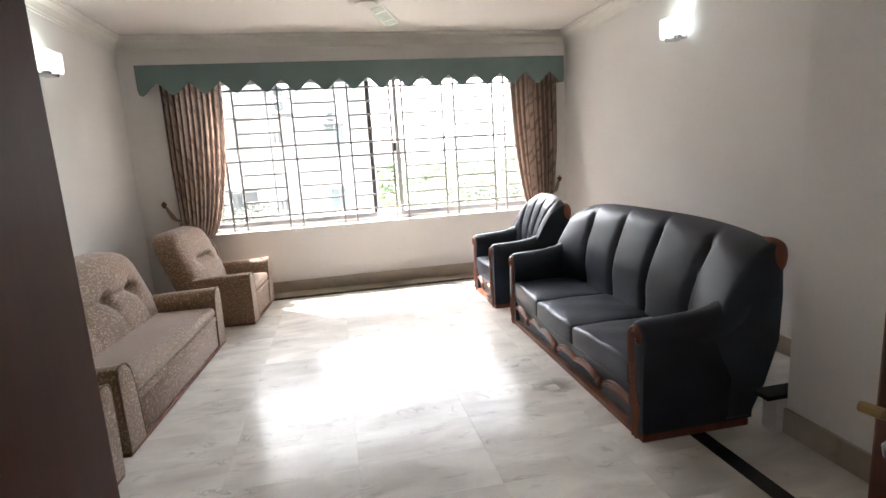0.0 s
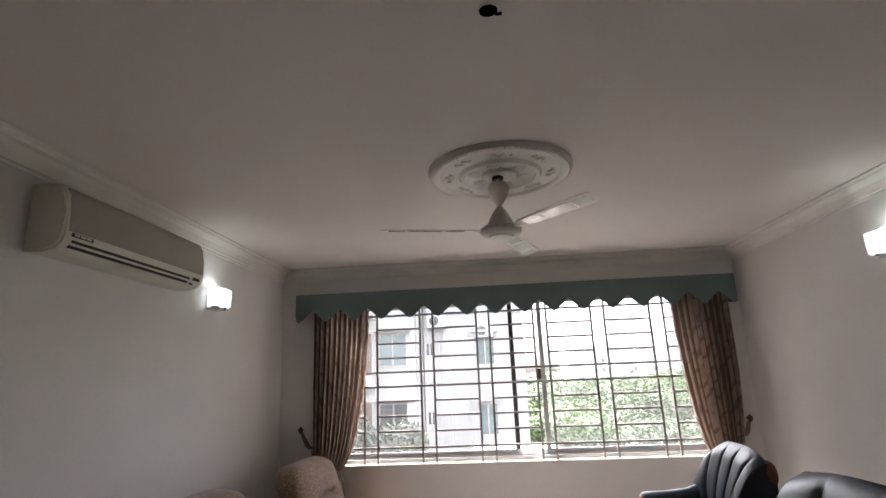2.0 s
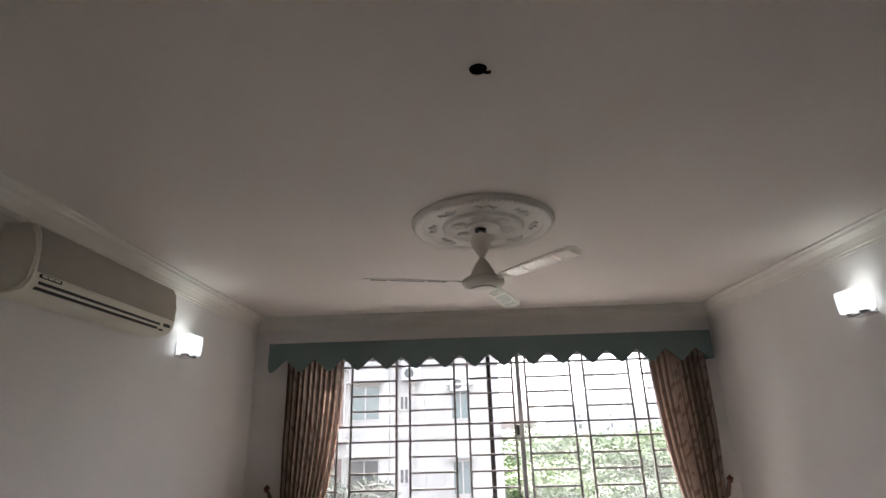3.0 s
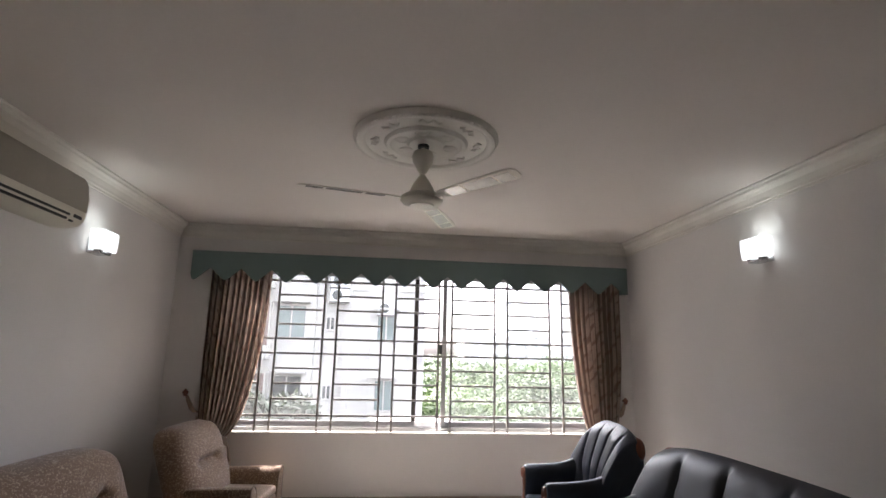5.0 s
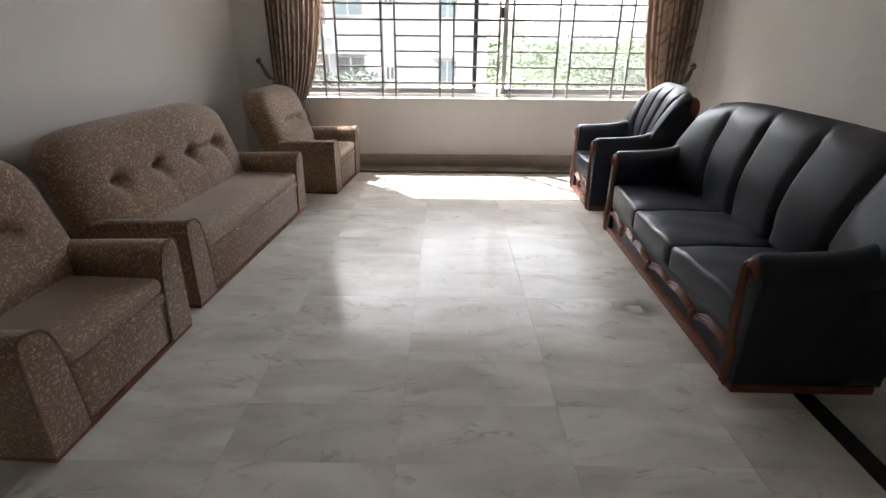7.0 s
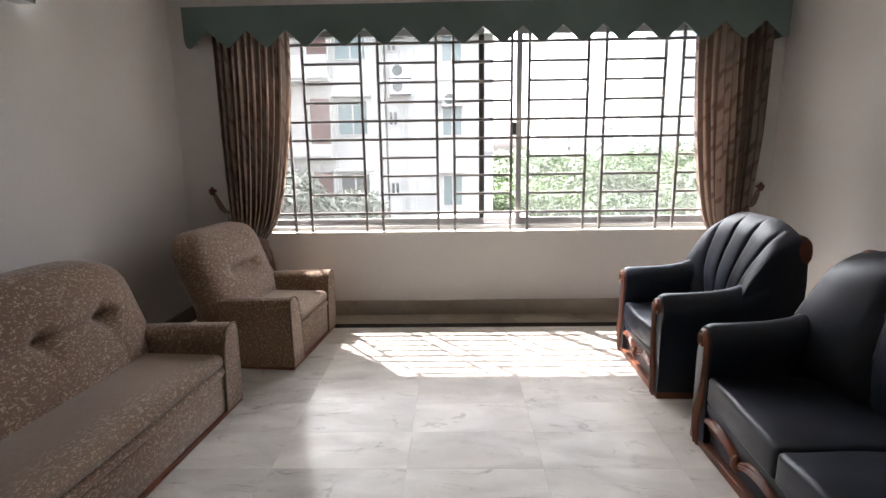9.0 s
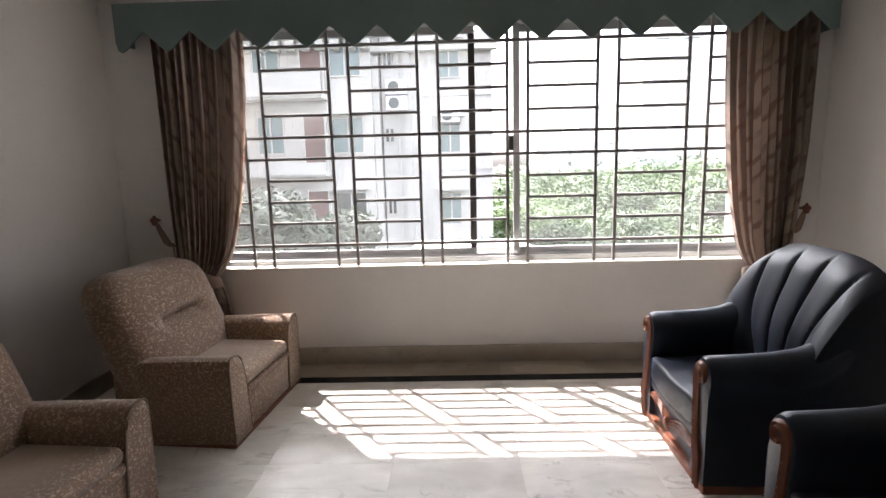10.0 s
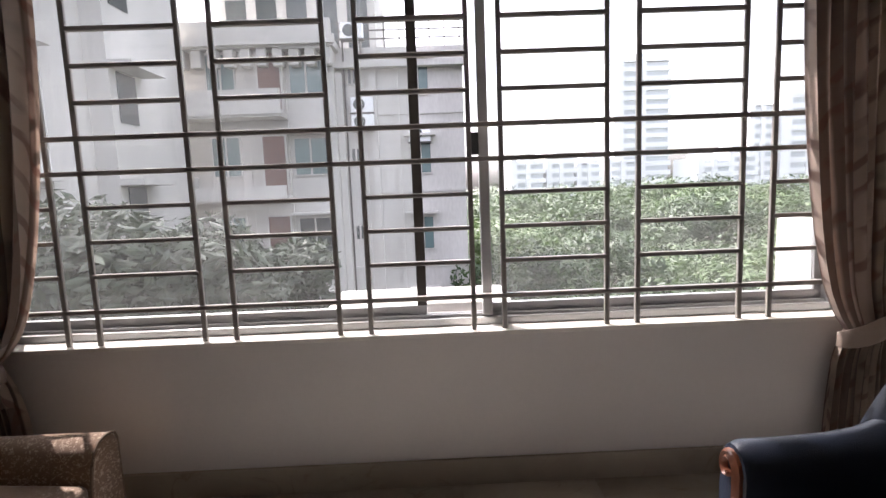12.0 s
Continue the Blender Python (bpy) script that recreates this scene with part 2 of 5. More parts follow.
def clear_glass(name, tint, shine):
    """A thin pane: light passes straight through, gloss by Fresnel."""
    m = bpy.data.materials.new(name)
    m.use_nodes = True
    nt = m.node_tree
    n, l = nt.nodes, nt.links
    n.remove(n["Principled BSDF"])
    tr, gl, mix, fr = n.new("ShaderNodeBsdfTransparent"), n.new("ShaderNodeBsdfGlossy"), n.new("ShaderNodeMixShader"), n.new("ShaderNodeFresnel")
    tr.inputs[0].default_value = (*tint, 1)
    gl.inputs["Roughness"].default_value = 0.02
    fr.inputs["IOR"].default_value = shine
    l.new(fr.outputs[0], mix.inputs[0])
    l.new(tr.outputs[0], mix.inputs[1])
    l.new(gl.outputs[0], mix.inputs[2])
    dust, film, noise_, amount = n.new("ShaderNodeBsdfTranslucent"), n.new("ShaderNodeMixShader"), n.new("ShaderNodeTexNoise"), n.new("ShaderNodeMapRange")
    co = n.new("ShaderNodeTexCoord")
    noise_.inputs["Scale"].default_value, noise_.inputs["Detail"].default_value = 2.5, 6
    l.new(co.outputs["Object"], noise_.inputs["Vector"])
    amount.inputs["From Min"].default_value, amount.inputs["From Max"].default_value = 0.3, 0.7
    amount.inputs["To Min"].default_value, amount.inputs["To Max"].default_value = 0.010, 0.028
    l.new(noise_.outputs["Fac"], amount.inputs[0])
    dust.inputs[0].default_value = (0.75, 0.75, 0.73, 1)
    l.new(amount.outputs[0], film.inputs[0])
    l.new(mix.outputs[0], film.inputs[1])
    l.new(dust.outputs[0], film.inputs[2])
    l.new(film.outputs[0], n["Material Output"].inputs[0])
    return m


def glowing(name, colour, strength):
    m = bpy.data.materials.new(name)
    m.use_nodes = True
    b = m.node_tree.nodes["Principled BSDF"]
    b.inputs["Base Color"].default_value = (0.8, 0.8, 0.78, 1)
    b.inputs["Emission Color"].default_value = (*colour, 1)
    b.inputs["Emission Strength"].default_value = strength
    return m


WALL = material("wall_paint", (0.70, 0.672, 0.645), (0.75, 0.722, 0.695), 0.6, 1.2, 60, 0.06)
CEIL = material("ceiling_paint", (0.70, 0.648, 0.60), (0.75, 0.698, 0.65), 0.7, 0.8, 50, 0.05)
PLASTER = material("white_plaster", (0.72, 0.69, 0.63), (0.78, 0.75, 0.69), 0.55, 4, 80, 0.08)
MARBLE = marble("white_marble", (0.74, 0.71, 0.655), (0.51, 0.48, 0.435), (0.22, 0.205, 0.175), 0.16, 0.5)
BEIGE = marble("beige_marble", (0.43, 0.38, 0.31), (0.33, 0.29, 0.235), (0.22, 0.18, 0.13), 0.25, 0.5)
GRANITE = marble("black_granite", (0.03, 0.03, 0.032), (0.015, 0.015, 0.016), (0.07, 0.07, 0.08), 0.2, 0.6)
GROUT = material("grout", (0.50, 0.49, 0.46), (0.56, 0.55, 0.52), 0.6)
TAN = squiggle_fabric("tan_jacquard", (0.195, 0.122, 0.078), (0.25, 0.165, 0.108), (0.60, 0.48, 0.36), 0.70, scale=62.0)
TAN_PLAIN = squiggle_fabric("tan_worn_velour", (0.235, 0.155, 0.104), (0.285, 0.20, 0.138), (0.58, 0.46, 0.35), 0.75, scale=62.0, worn_from=0.17)
PIPING = material("brown_piping", (0.14, 0.095, 0.06), (0.17, 0.12, 0.08), 0.8)
LEATHER = material("black_leather", (0.012, 0.0155, 0.025), (0.019, 0.025, 0.040), 0.36, 5, 260, 0.25, spec=0.38)
WOOD_RED = material("carved_red_wood", (0.12, 0.038, 0.018), (0.21, 0.068, 0.032), 0.46, 9, 60, 0.15, coat=0.05, spec=0.35, stretch=(1, 1, 0.25))
WOOD_DARK = material("dark_door_wood", (0.11, 0.038, 0.024), (0.16, 0.058, 0.036), 0.55, 5, 50, 0.12, coat=0.0, spec=0.25, stretch=(1, 1, 0.12))
TEAL = material("teal_fabric", (0.125, 0.175, 0.165), (0.145, 0.20, 0.19), 0.85, 3, 350, 0.15)
CURTAIN = curtain_fabric("curtain_cloth")
CURTAIN_TIE = material("pale_sash_cloth", (0.25, 0.19, 0.15), (0.34, 0.265, 0.215), 0.75, 7, 220, 0.2)
TIE = material("brown_tie_cloth", (0.16, 0.105, 0.075), (0.22, 0.15, 0.11), 0.8, 6, 200, 0.2)
STEEL = material("painted_steel", (0.26, 0.245, 0.22), (0.34, 0.32, 0.29), 0.4, 6, 90, 0.06)
ALU = material("aluminium", (0.42, 0.42, 0.42), (0.50, 0.50, 0.50), 0.35, 5, 80, 0.04, metal=0.6)
DARK_METAL = material("dark_metal", (0.05, 0.045, 0.04), (0.07, 0.062, 0.055), 0.4, 5, 80, 0.04, metal=0.3)
CHROME = material("brushed_chrome", (0.5, 0.5, 0.5), (0.6, 0.6, 0.6), 0.25, 5, 90, 0.03, metal=1.0)
BRASS = material("brass", (0.30, 0.20, 0.09), (0.42, 0.29, 0.14), 0.45, 8, 80, 0.05, metal=0.9)
WHITE_PLASTIC = material("aged_white_plastic", (0.66, 0.63, 0.54), (0.72, 0.69, 0.60), 0.4, 3, 60, 0.03)
GREY_PLASTIC = material("grey_beige_plastic", (0.34, 0.31, 0.26), (0.38, 0.35, 0.29), 0.42, 3, 60, 0.03)
BLACK_PLASTIC = material("black_plastic", (0.012, 0.012, 0.012), (0.02, 0.02, 0.02), 0.5)
HOLE = material("hole_dark_and_clip", (0.004, 0.004, 0.004), (0.008, 0.008, 0.008), 1.0, spec=0.0, bump=0.0)
FAN_WHITE = material("fan_enamel", (0.66, 0.62, 0.54), (0.72, 0.68, 0.60), 0.35, 3, 60, 0.03)
FAN_SHINE = material("fan_inset_foil", (0.66, 0.64, 0.58), (0.90, 0.88, 0.83), 0.22, 14, 40, 0.05, metal=0.5)
GLASS = clear_glass("window_glass", (0.93, 0.95, 0.94), 1.45)
LAMP_GLASS = glowing("lit_opal_glass", (0.90, 1.0, 0.96), 0.11)
BULB = glowing("lit_bulb", (0.88, 1.0, 0.95), 1.1)

# ---- building blocks ----
def part(name, bm, mat, parent=None, label="", smooth=False):
    """Links a bmesh as one mesh object, under a thing if one is given."""
    me = bpy.data.meshes.new(name)
    bmesh.ops.recalc_face_normals(bm, faces=bm.faces[:])
    if smooth:
        for f in bm.faces:
            f.smooth = True
    bm.to_mesh(me)
    bm.free()
    me.materials.append(mat)
    ob = new(name, me)
    if smooth:
        me.set_sharp_from_angle(angle=radians(38))
    if parent:
        ob.parent = parent
    if label:
        ob["label"] = label
    return ob


def thing(name, label, category, m=None, group="", kind=""):
    ob = new(name)
    ob.empty_display_size = 0.1
    if m is not None:
        ob.matrix_world = m
    return tagged(ob, label, category, group, kind)


def box(bm, x0, x1, y0, y1, z0, z1, bevel=0.0, seg=2):
    """Adds a box between two corners, with rounded edges."""
    m = Matrix.Translation(((x0 + x1) / 2, (y0 + y1) / 2, (z0 + z1) / 2)) @ Matrix.Diagonal((x1 - x0, y1 - y0, z1 - z0, 1))
    if bevel <= 0:
        bmesh.ops.create_cube(bm, size=1, matrix=m)
        return bm
    b = bmesh.new()
    bmesh.ops.create_cube(b, size=1, matrix=m)
    bmesh.ops.bevel(b, geom=b.edges[:], offset=bevel, segments=seg, affect="EDGES", profile=0.5)
    me = bpy.data.meshes.new("tmp")
    b.to_mesh(me)
    b.free()
    bm.from_mesh(me)
    bpy.data.meshes.remove(me)
    return bm


def cuboid(*a, bevel=0.0, seg=2):
    return box(bmesh.new(), *a, bevel=bevel, seg=seg)


def loft(bm, rings, closed=True, caps=True):
    """Skins rings of points; closed: each ring is a loop."""
    vs = [[bm.verts.new(p) for p in r] for r in rings]
    k = len(vs[0])
    for a, b in zip(vs, vs[1:]):
        for i in range(k if closed else k - 1):
            j = (i + 1) % k
            bm.faces.new((a[i], a[j], b[j], b[i]))
    if closed and caps:
        bm.faces.new(vs[0][::-1])
        bm.faces.new(vs[-1])
    return bm


def lathe(bm, profile, n=32, centre=(0, 0)):
    """Turns (radius, height) pairs about the upright axis."""
    rings = [[(centre[0] + max(r, 1e-4) * math.cos(2 * math.pi * i / n), centre[1] + max(r, 1e-4) * math.sin(2 * math.pi * i / n), z) for i in range(n)] for r, z in profile]
    return loft(bm, rings)


def extrude(bm, outline, axis, a, b):
    """A flat outline of (u, v) pairs drawn out along an axis from a to b. u, v are the other two axes in order."""
    def place(u, v, w):
        return {"x": (w, u, v), "y": (u, w, v), "z": (u, v, w)}[axis]
    return loft(bm, [[place(u, v, a) for u, v in outline], [place(u, v, b) for u, v in outline]])


def tube(bm, points, radius, n=8):
    """A round rod along points."""
    pts = [Vector(p) for p in points]
    rings = []
    for i, p in enumerate(pts):
        d = (pts[min(i + 1, len(pts) - 1)] - pts[max(i - 1, 0)]).normalized()
        u = d.orthogonal().normalized() if abs(d.z) > 0.9 else d.cross(Vector((0, 0, 1))).normalized()
        v = d.cross(u)
        rings.append([p + radius * (math.cos(2 * math.pi * k / n) * u + math.sin(2 * math.pi * k / n) * v) for k in range(n)])
    return loft(bm, rings)


def pillow(w, h, d, nx, nz, round_top, round_low, front=None, edge=6.0, lift=0.0):
    """An upright cushion, w wide, h high, d thick, standing on z = 0 with its middle at x = 0. front(a, b) pushes its front face back, a and b from -1 to 1."""
    bm = bmesh.new()

    def at(i, j, side):
        a, b = -1 + 2 * i / nx, -1 + 2 * j / nz
        k = round_top if b > 0 else round_low
        x = a * math.sqrt(max(0, 1 - k * abs(b) ** 5))
        z = b * math.sqrt(max(0, 1 - (k * abs(a) ** 6 if b > 0 else round_low * a * a)))
        f = (max(0, 1 - abs(a) ** edge) * max(0, 1 - abs(b) ** edge)) ** 0.4
        y = side * d / 2 * f
        if side < 0 and front:
            y += front(a, b) * min(1, f * 1.5)
        return (x * w / 2, y, h / 2 + z * h / 2 + lift * (1 - a * a))
    grid = {}
    for s in (-1, 1):
        for i in range(nx + 1):
            for j in range(nz + 1):
                rim = i in (0, nx) or j in (0, nz)
                if rim and s > 0:
                    grid[i, j, s] = grid[i, j, -1]
                else:
                    grid[i, j, s] = bm.verts.new(at(i, j, s))
        for i in range(nx):
            for j in range(nz):
                q = (grid[i, j, s], grid[i + 1, j, s], grid[i + 1, j + 1, s], grid[i, j + 1, s])
                bm.faces.new(q if s < 0 else q[::-1])
    return bm


def bend(bm, fn):
    """Moves every point of a bmesh by fn(co) -> co."""
    for v in bm.verts:
        v.co = fn(v.co)
    return bm

# ---- the room's shell ----
LEFT, RIGHT, FAR, BACK, PIER, CEILING = -1.75, 3.05, 6.66, 1.16, 2.29, 2.76
OPEN_L, OPEN_R, SILL, LINTEL = -1.25, 2.66, 0.72, 2.39


def structure(name, bm, mat, label, category="wall"):
    return tagged(part(name, bm, mat), label, category, kind="structure")


b = cuboid(LEFT - 0.15, LEFT, 0.95, 6.88, -0.02, 2.9)
structure("wall_left", b, WALL, "off-white painted plaster wall behind the tan sofas")
b = cuboid(RIGHT, RIGHT + 0.15, 2.66, 6.88, -0.02, 2.9)
structure("wall_right", b, WALL, "off-white painted plaster wall behind the black leather sofas")
b = cuboid(PIER, RIGHT + 0.15, 0.95, 2.66, -0.02, 2.9)
structure("wall_pier", b, WALL, "off-white painted wall projecting beside the doorway")
b = cuboid(LEFT, RIGHT, FAR, 6.88, -0.02, SILL - 0.02)
box(b, LEFT, RIGHT, FAR, 6.88, LINTEL, 2.9)
box(b, LEFT, OPEN_L, FAR, 6.88, SILL - 0.02, LINTEL)
box(b, OPEN_R, RIGHT, FAR, 6.88, SILL - 0.02, LINTEL)
structure("wall_window", b, WALL, "off-white painted wall round the wide window")
b = cuboid(LEFT, -0.004, 0.95, BACK, -0.02, 2.9)
box(b, 1.0, PIER, 0.95, BACK, -0.02, 2.9)
box(b, -0.004, 1.0, 0.95, BACK, 2.12, 2.9)
structure("wall_back", b, WALL, "off-white painted wall with the doorway")
b = cuboid(LEFT - 0.15, LEFT, -2.5, 0.95, -0.02, 2.9)
box(b, RIGHT, RIGHT + 0.15, -2.5, 0.95, -0.02, 2.9)
box(b, LEFT - 0.15, RIGHT + 0.15, -2.65, -2.5, -0.02, 2.9)
structure("wall_hall", b, WALL, "plain off-white wall closing the hall behind")
b = cuboid(LEFT - 0.15, RIGHT + 0.15, -2.65, 6.88, CEILING, 2.9)
structure("ceiling", b, CEIL, "flat off-white painted ceiling", "ceiling")

# moulded cornice along the walls
PROFILE = [(0, 0), (0.16, 0), (0.16, -0.012), (0.135, -0.02), (0.125, -0.036), (0.09, -0.045), (0.055, -0.065), (0.034, -0.10), (0.028, -0.118), (0.012, -0.122), (0.012, -0.14), (0, -0.14)]
PROFILE = [(u * 0.6, v) for u, v in PROFILE]
b = bmesh.new()
zc = CEILING - 0.002
rings = [[(RIGHT - u, y + (0 if y < 4 else -u), zc + v) for u, v in PROFILE] for y in (2.66, FAR)]
loft(b, rings)
loft(b, [[(x + (u if x < 0 else -u), FAR - u, zc + v) for u, v in PROFILE] for x in (LEFT, RIGHT)])
loft(b, [[(LEFT + u, y + (0 if y < 4 else -u), zc + v) for u, v in PROFILE] for y in (BACK, FAR)])
structure("trim_cornice", b, PLASTER, "white moulded plaster cornice under the ceiling", "cornice")

b = cuboid(OPEN_L - 0.02, OPEN_R + 0.02, FAR - 0.012, 6.90, SILL - 0.02, SILL, bevel=0.004)
structure("window_sill", b, PLASTER, "cream painted sill under the window grille", "sill")

# skirting of beige stone
for nm, q in (("baseboard_far", (LEFT, RIGHT, FAR - 0.018, FAR)), ("baseboard_left", (LEFT, LEFT + 0.018, BACK, FAR - 0.018)), ("baseboard_right", (RIGHT - 0.018, RIGHT, 2.762, FAR - 0.018)), ("baseboard_pier", (PIER - 0.018, PIER, BACK, 2.662))):
    structure(nm, cuboid(*q, 0.0, 0.125, bevel=0.004), BEIGE, "beige stone skirting", "baseboard")

# low ledge with a dark granite top in the recess behind the leather sofa
b = cuboid(2.235, RIGHT - 0.02, 2.664, 2.745, 0.0, 0.17)
structure("ledge_base", b, WALL, "low white plastered ledge in the wall recess", "ledge")
b = cuboid(2.185, RIGHT - 0.02, 2.664, 2.76, 0.17, 0.195, bevel=0.004)
structure("ledge_top", b, GRANITE, "dark granite slab on the low ledge", "ledge")

# doorway
b = bmesh.new()
for x0, s in ((0.022, 1), (1.0, -1)):
    steps = [(0, 0.93), (0.062, 0.93), (0.062, 0.985), (0.048, 0.99), (0.048, 1.02), (0.062, 1.03), (0.062, 1.155), (0.05, 1.165), (0.05, 1.172), (0, 1.18)]
    extrude(b, [(x0 + s * u, v) for u, v in steps], "z", 0.0, 2.06)
box(b, -0.004, 1.0, 0.93, 1.18, 2.06, 2.12, bevel=0.004)
structure("door_frame_1", b, WOOD_DARK, "dark brown stained wooden door frame", "door frame")
door = thing("door_1", "dark brown wooden door standing open in the doorway", "door", kind="structure")
part("leaf", cuboid(0.90, 0.936, 0.50, 1.215, 0.01, 2.05, bevel=0.004), WOOD_DARK, door)
b = bmesh.new()
for z0, z1 in ((0.2, 0.85), (1.15, 1.9)):
    box(b, 0.893, 0.90, 0.60, 1.10, z0, z1, bevel=0.003)
part("panel", b, WOOD_DARK, door)
b = cuboid(0.894, 0.899, 1.13, 1.19, 0.985, 1.145, bevel=0.002)
lock = part("lock_plate", b, BRASS, door, "worn brass lock plate")
b = tube(bmesh.new(), [(0.895, 1.16, 1.095), (0.862, 1.16, 1.095), (0.855, 1.17, 1.095), (0.853, 1.195, 1.093)], 0.007, 10)
part("handle", b, BRASS, door, "brass lever handle")
part("knob", lathe(bmesh.new(), [(0.0, 1.035), (0.016, 1.038), (0.018, 1.05), (0.010, 1.06), (0.0, 1.062)], 16, (0.878, 1.165)), DARK_METAL, door)

# ---- window: sliding sashes behind a steel grille ----
win = thing("window_1", "wide aluminium sliding window with clear panes", "window", kind="structure")
b = bmesh.new()
box(b, OPEN_L, OPEN_R, 6.76, 6.86, SILL, SILL + 0.035, bevel=0.003)
box(b, OPEN_L, OPEN_R, 6.785, 6.79, SILL + 0.035, SILL + 0.05)
box(b, OPEN_L, OPEN_R, 6.825, 6.83, SILL + 0.035, SILL + 0.05)
box(b, OPEN_L, OPEN_R, 6.76, 6.86, LINTEL - 0.04, LINTEL, bevel=0.003)
box(b, OPEN_L, OPEN_L + 0.04, 6.76, 6.86, SILL + 0.035, LINTEL - 0.04, bevel=0.003)
box(b, OPEN_R - 0.04, OPEN_R, 6.76, 6.86, SILL + 0.035, LINTEL - 0.04, bevel=0.003)
part("window_frame", b, ALU, win)
zb, zt = SILL + 0.04, LINTEL - 0.045
# The left sash's right stile gets the darker metal.
for x0, x1, y0, lm, rm in ((OPEN_L + 0.03, 0.735, 6.812, ALU, DARK_METAL), (1.0, OPEN_R - 0.03, 6.812, ALU, ALU)):
    sash = part("sash", cuboid(x0, x1, y0, y0 + 0.03, zb, zb + 0.05, bevel=0.002), ALU, win)
    part("rail", cuboid(x0, x1, y0, y0 + 0.03, zt - 0.05, zt, bevel=0.002), ALU, sash)
    part("stile", cuboid(x0, x0 + 0.045, y0, y0 + 0.03, zb + 0.05, zt - 0.05, bevel=0.002), lm, sash)
    part("stile", cuboid(x1 - 0.045, x1, y0, y0 + 0.03, zb + 0.05, zt - 0.05, bevel=0.002), rm, sash)
    pane = part("pane", cuboid(x0 + 0.045, x1 - 0.045, y0 + 0.012, y0 + 0.017, zb + 0.05, zt - 0.05), GLASS, sash)
    pane.visible_shadow = False
b = cuboid(0.995, 1.04, 6.772, 6.80, zb, zt, bevel=0.003)
part("meeting_stile", b, ALU, win)
b = cuboid(0.962, 0.996, 6.765, 6.785, 1.50, 1.60, bevel=0.004)
box(b, 0.945, 0.965, 6.765, 6.78, 1.535, 1.565, bevel=0.003)
part("latch", b, BLACK_PLASTIC, win, "black sash latch")

GY = 6.682
grille = thing("window_grille", "cream painted steel security grille of flat bars", "grille", kind="structure")
XS = []
for k in range(-1, 7):
    for x in (-0.853 + 0.5995 * k, -0.715 + 0.5995 * k):
        if OPEN_L < x < OPEN_R:
            XS.append(x)
FULL = (2.213, 1.622, 1.476, 0.873)
RUNGS = (2.066, 1.918, 1.768, 1.328, 1.180, 1.030)
bar = part("upright", cuboid(-0.011, 0.011, -0.008, 0.008, SILL - 0.0, LINTEL, bevel=0.002, seg=1), STEEL, grille)
bar.location = (XS[0], GY, 0)
for x in XS[1:]:
    o = bar.copy()
    scene.collection.objects.link(o)
    o.location = (x, GY, 0)
for z in FULL:
    part("rail", cuboid(OPEN_L, OPEN_R, GY - 0.014, GY + 0.010, z - 0.0105, z + 0.0105, bevel=0.002, seg=1), STEEL, grille)
spans = [(-0.715 + 0.5995 * k, -0.853 + 0.5995 * (k + 1)) for k in range(-1, 6)]
spans[0] = (OPEN_L, -0.853)
spans[-1] = (spans[-1][0], OPEN_R)
for x0, x1 in spans:
    if x1 - x0 < 0.05:
        continue
    for z in RUNGS:
        part("rung", cuboid(x0, x1, GY - 0.012, GY + 0.010, z - 0.0095, z + 0.0095, bevel=0.002, seg=1), STEEL, grille)

# ---- window dressing ----
def valance():
    """Stiff fabric pelmet with a row of pointed scallops along its lower edge."""
    x0, x1, top, low, peak, pitch = -1.545, 2.955, 2.458, 2.165, 2.288, 0.296
    edge = []
    for k in range(-1, 16):
        c = -1.364 + pitch * k
        for u, f in ((-0.5, 0.0), (-0.43, 0.09), (-0.36, 0.22), (-0.22, 0.53), (-0.10, 0.80), (0.0, 1.0), (0.10, 0.80), (0.22, 0.53), (0.36, 0.22), (0.43, 0.09)):
            x = c + u * pitch
            if x0 < x < x1:
                edge.append((x, low + f * (peak - low)))
    bm = bmesh.new()
    outline = [(x0, top), (x0, low + 0.06)] + edge + [(x1, low + 0.01), (x1, top)]
    vs = [[bm.verts.new((x, y, z)) for x, z in outline] for y in (6.478, 6.492)]
    cols = len(outline)
    for i in range(cols):
        j = (i + 1) % cols
        bm.faces.new((vs[0][i], vs[0][j], vs[1][j], vs[1][i]))
    inner = [i for i in range(1, cols - 1)]
    for s in vs:
        tops = [bm.verts.new((outline[i][0], s[0].co.y, top)) for i in inner]
        for a in range(len(inner) - 1):
            bm.faces.new((s[inner[a]], s[inner[a + 1]], tops[a + 1], tops[a]))
        bm.faces.new((s[0], s[1], tops[0])) if (tops[0].co - s[0].co).length > 1e-5 else None
    bmesh.ops.remove_doubles(bm, verts=bm.verts[:], dist=1e-5)
    v = thing("curtain_valance", "grey-teal fabric valance with pointed scallops above the window", "valance")
    part("front_panel", bm, TEAL, v)
    part("side_panel", cuboid(x0, x0 + 0.014, 6.492, FAR, low + 0.06, top), TEAL, v)
    part("side_panel", cuboid(x1 - 0.014, x1, 6.492, FAR, low + 0.02, top), TEAL, v)
    part("top_board", cuboid(x0 + 0.014, x1 - 0.014, 6.492, FAR, top - 0.018, top), TEAL, v)
    return v


valance()
track = thing("curtain_track", "white curtain track fixed above the window", "curtain rail")
part("rail", cuboid(-1.5, 2.92, 6.575, 6.605, 2.335, 2.36, bevel=0.004), PLASTER, track)
part("bracket", cuboid(-0.6, -0.57, 6.60, FAR, 2.34, 2.355), PLASTER, track)
part("bracket", cuboid(1.9, 1.93, 6.60, FAR, 2.34, 2.355), PLASTER, track)


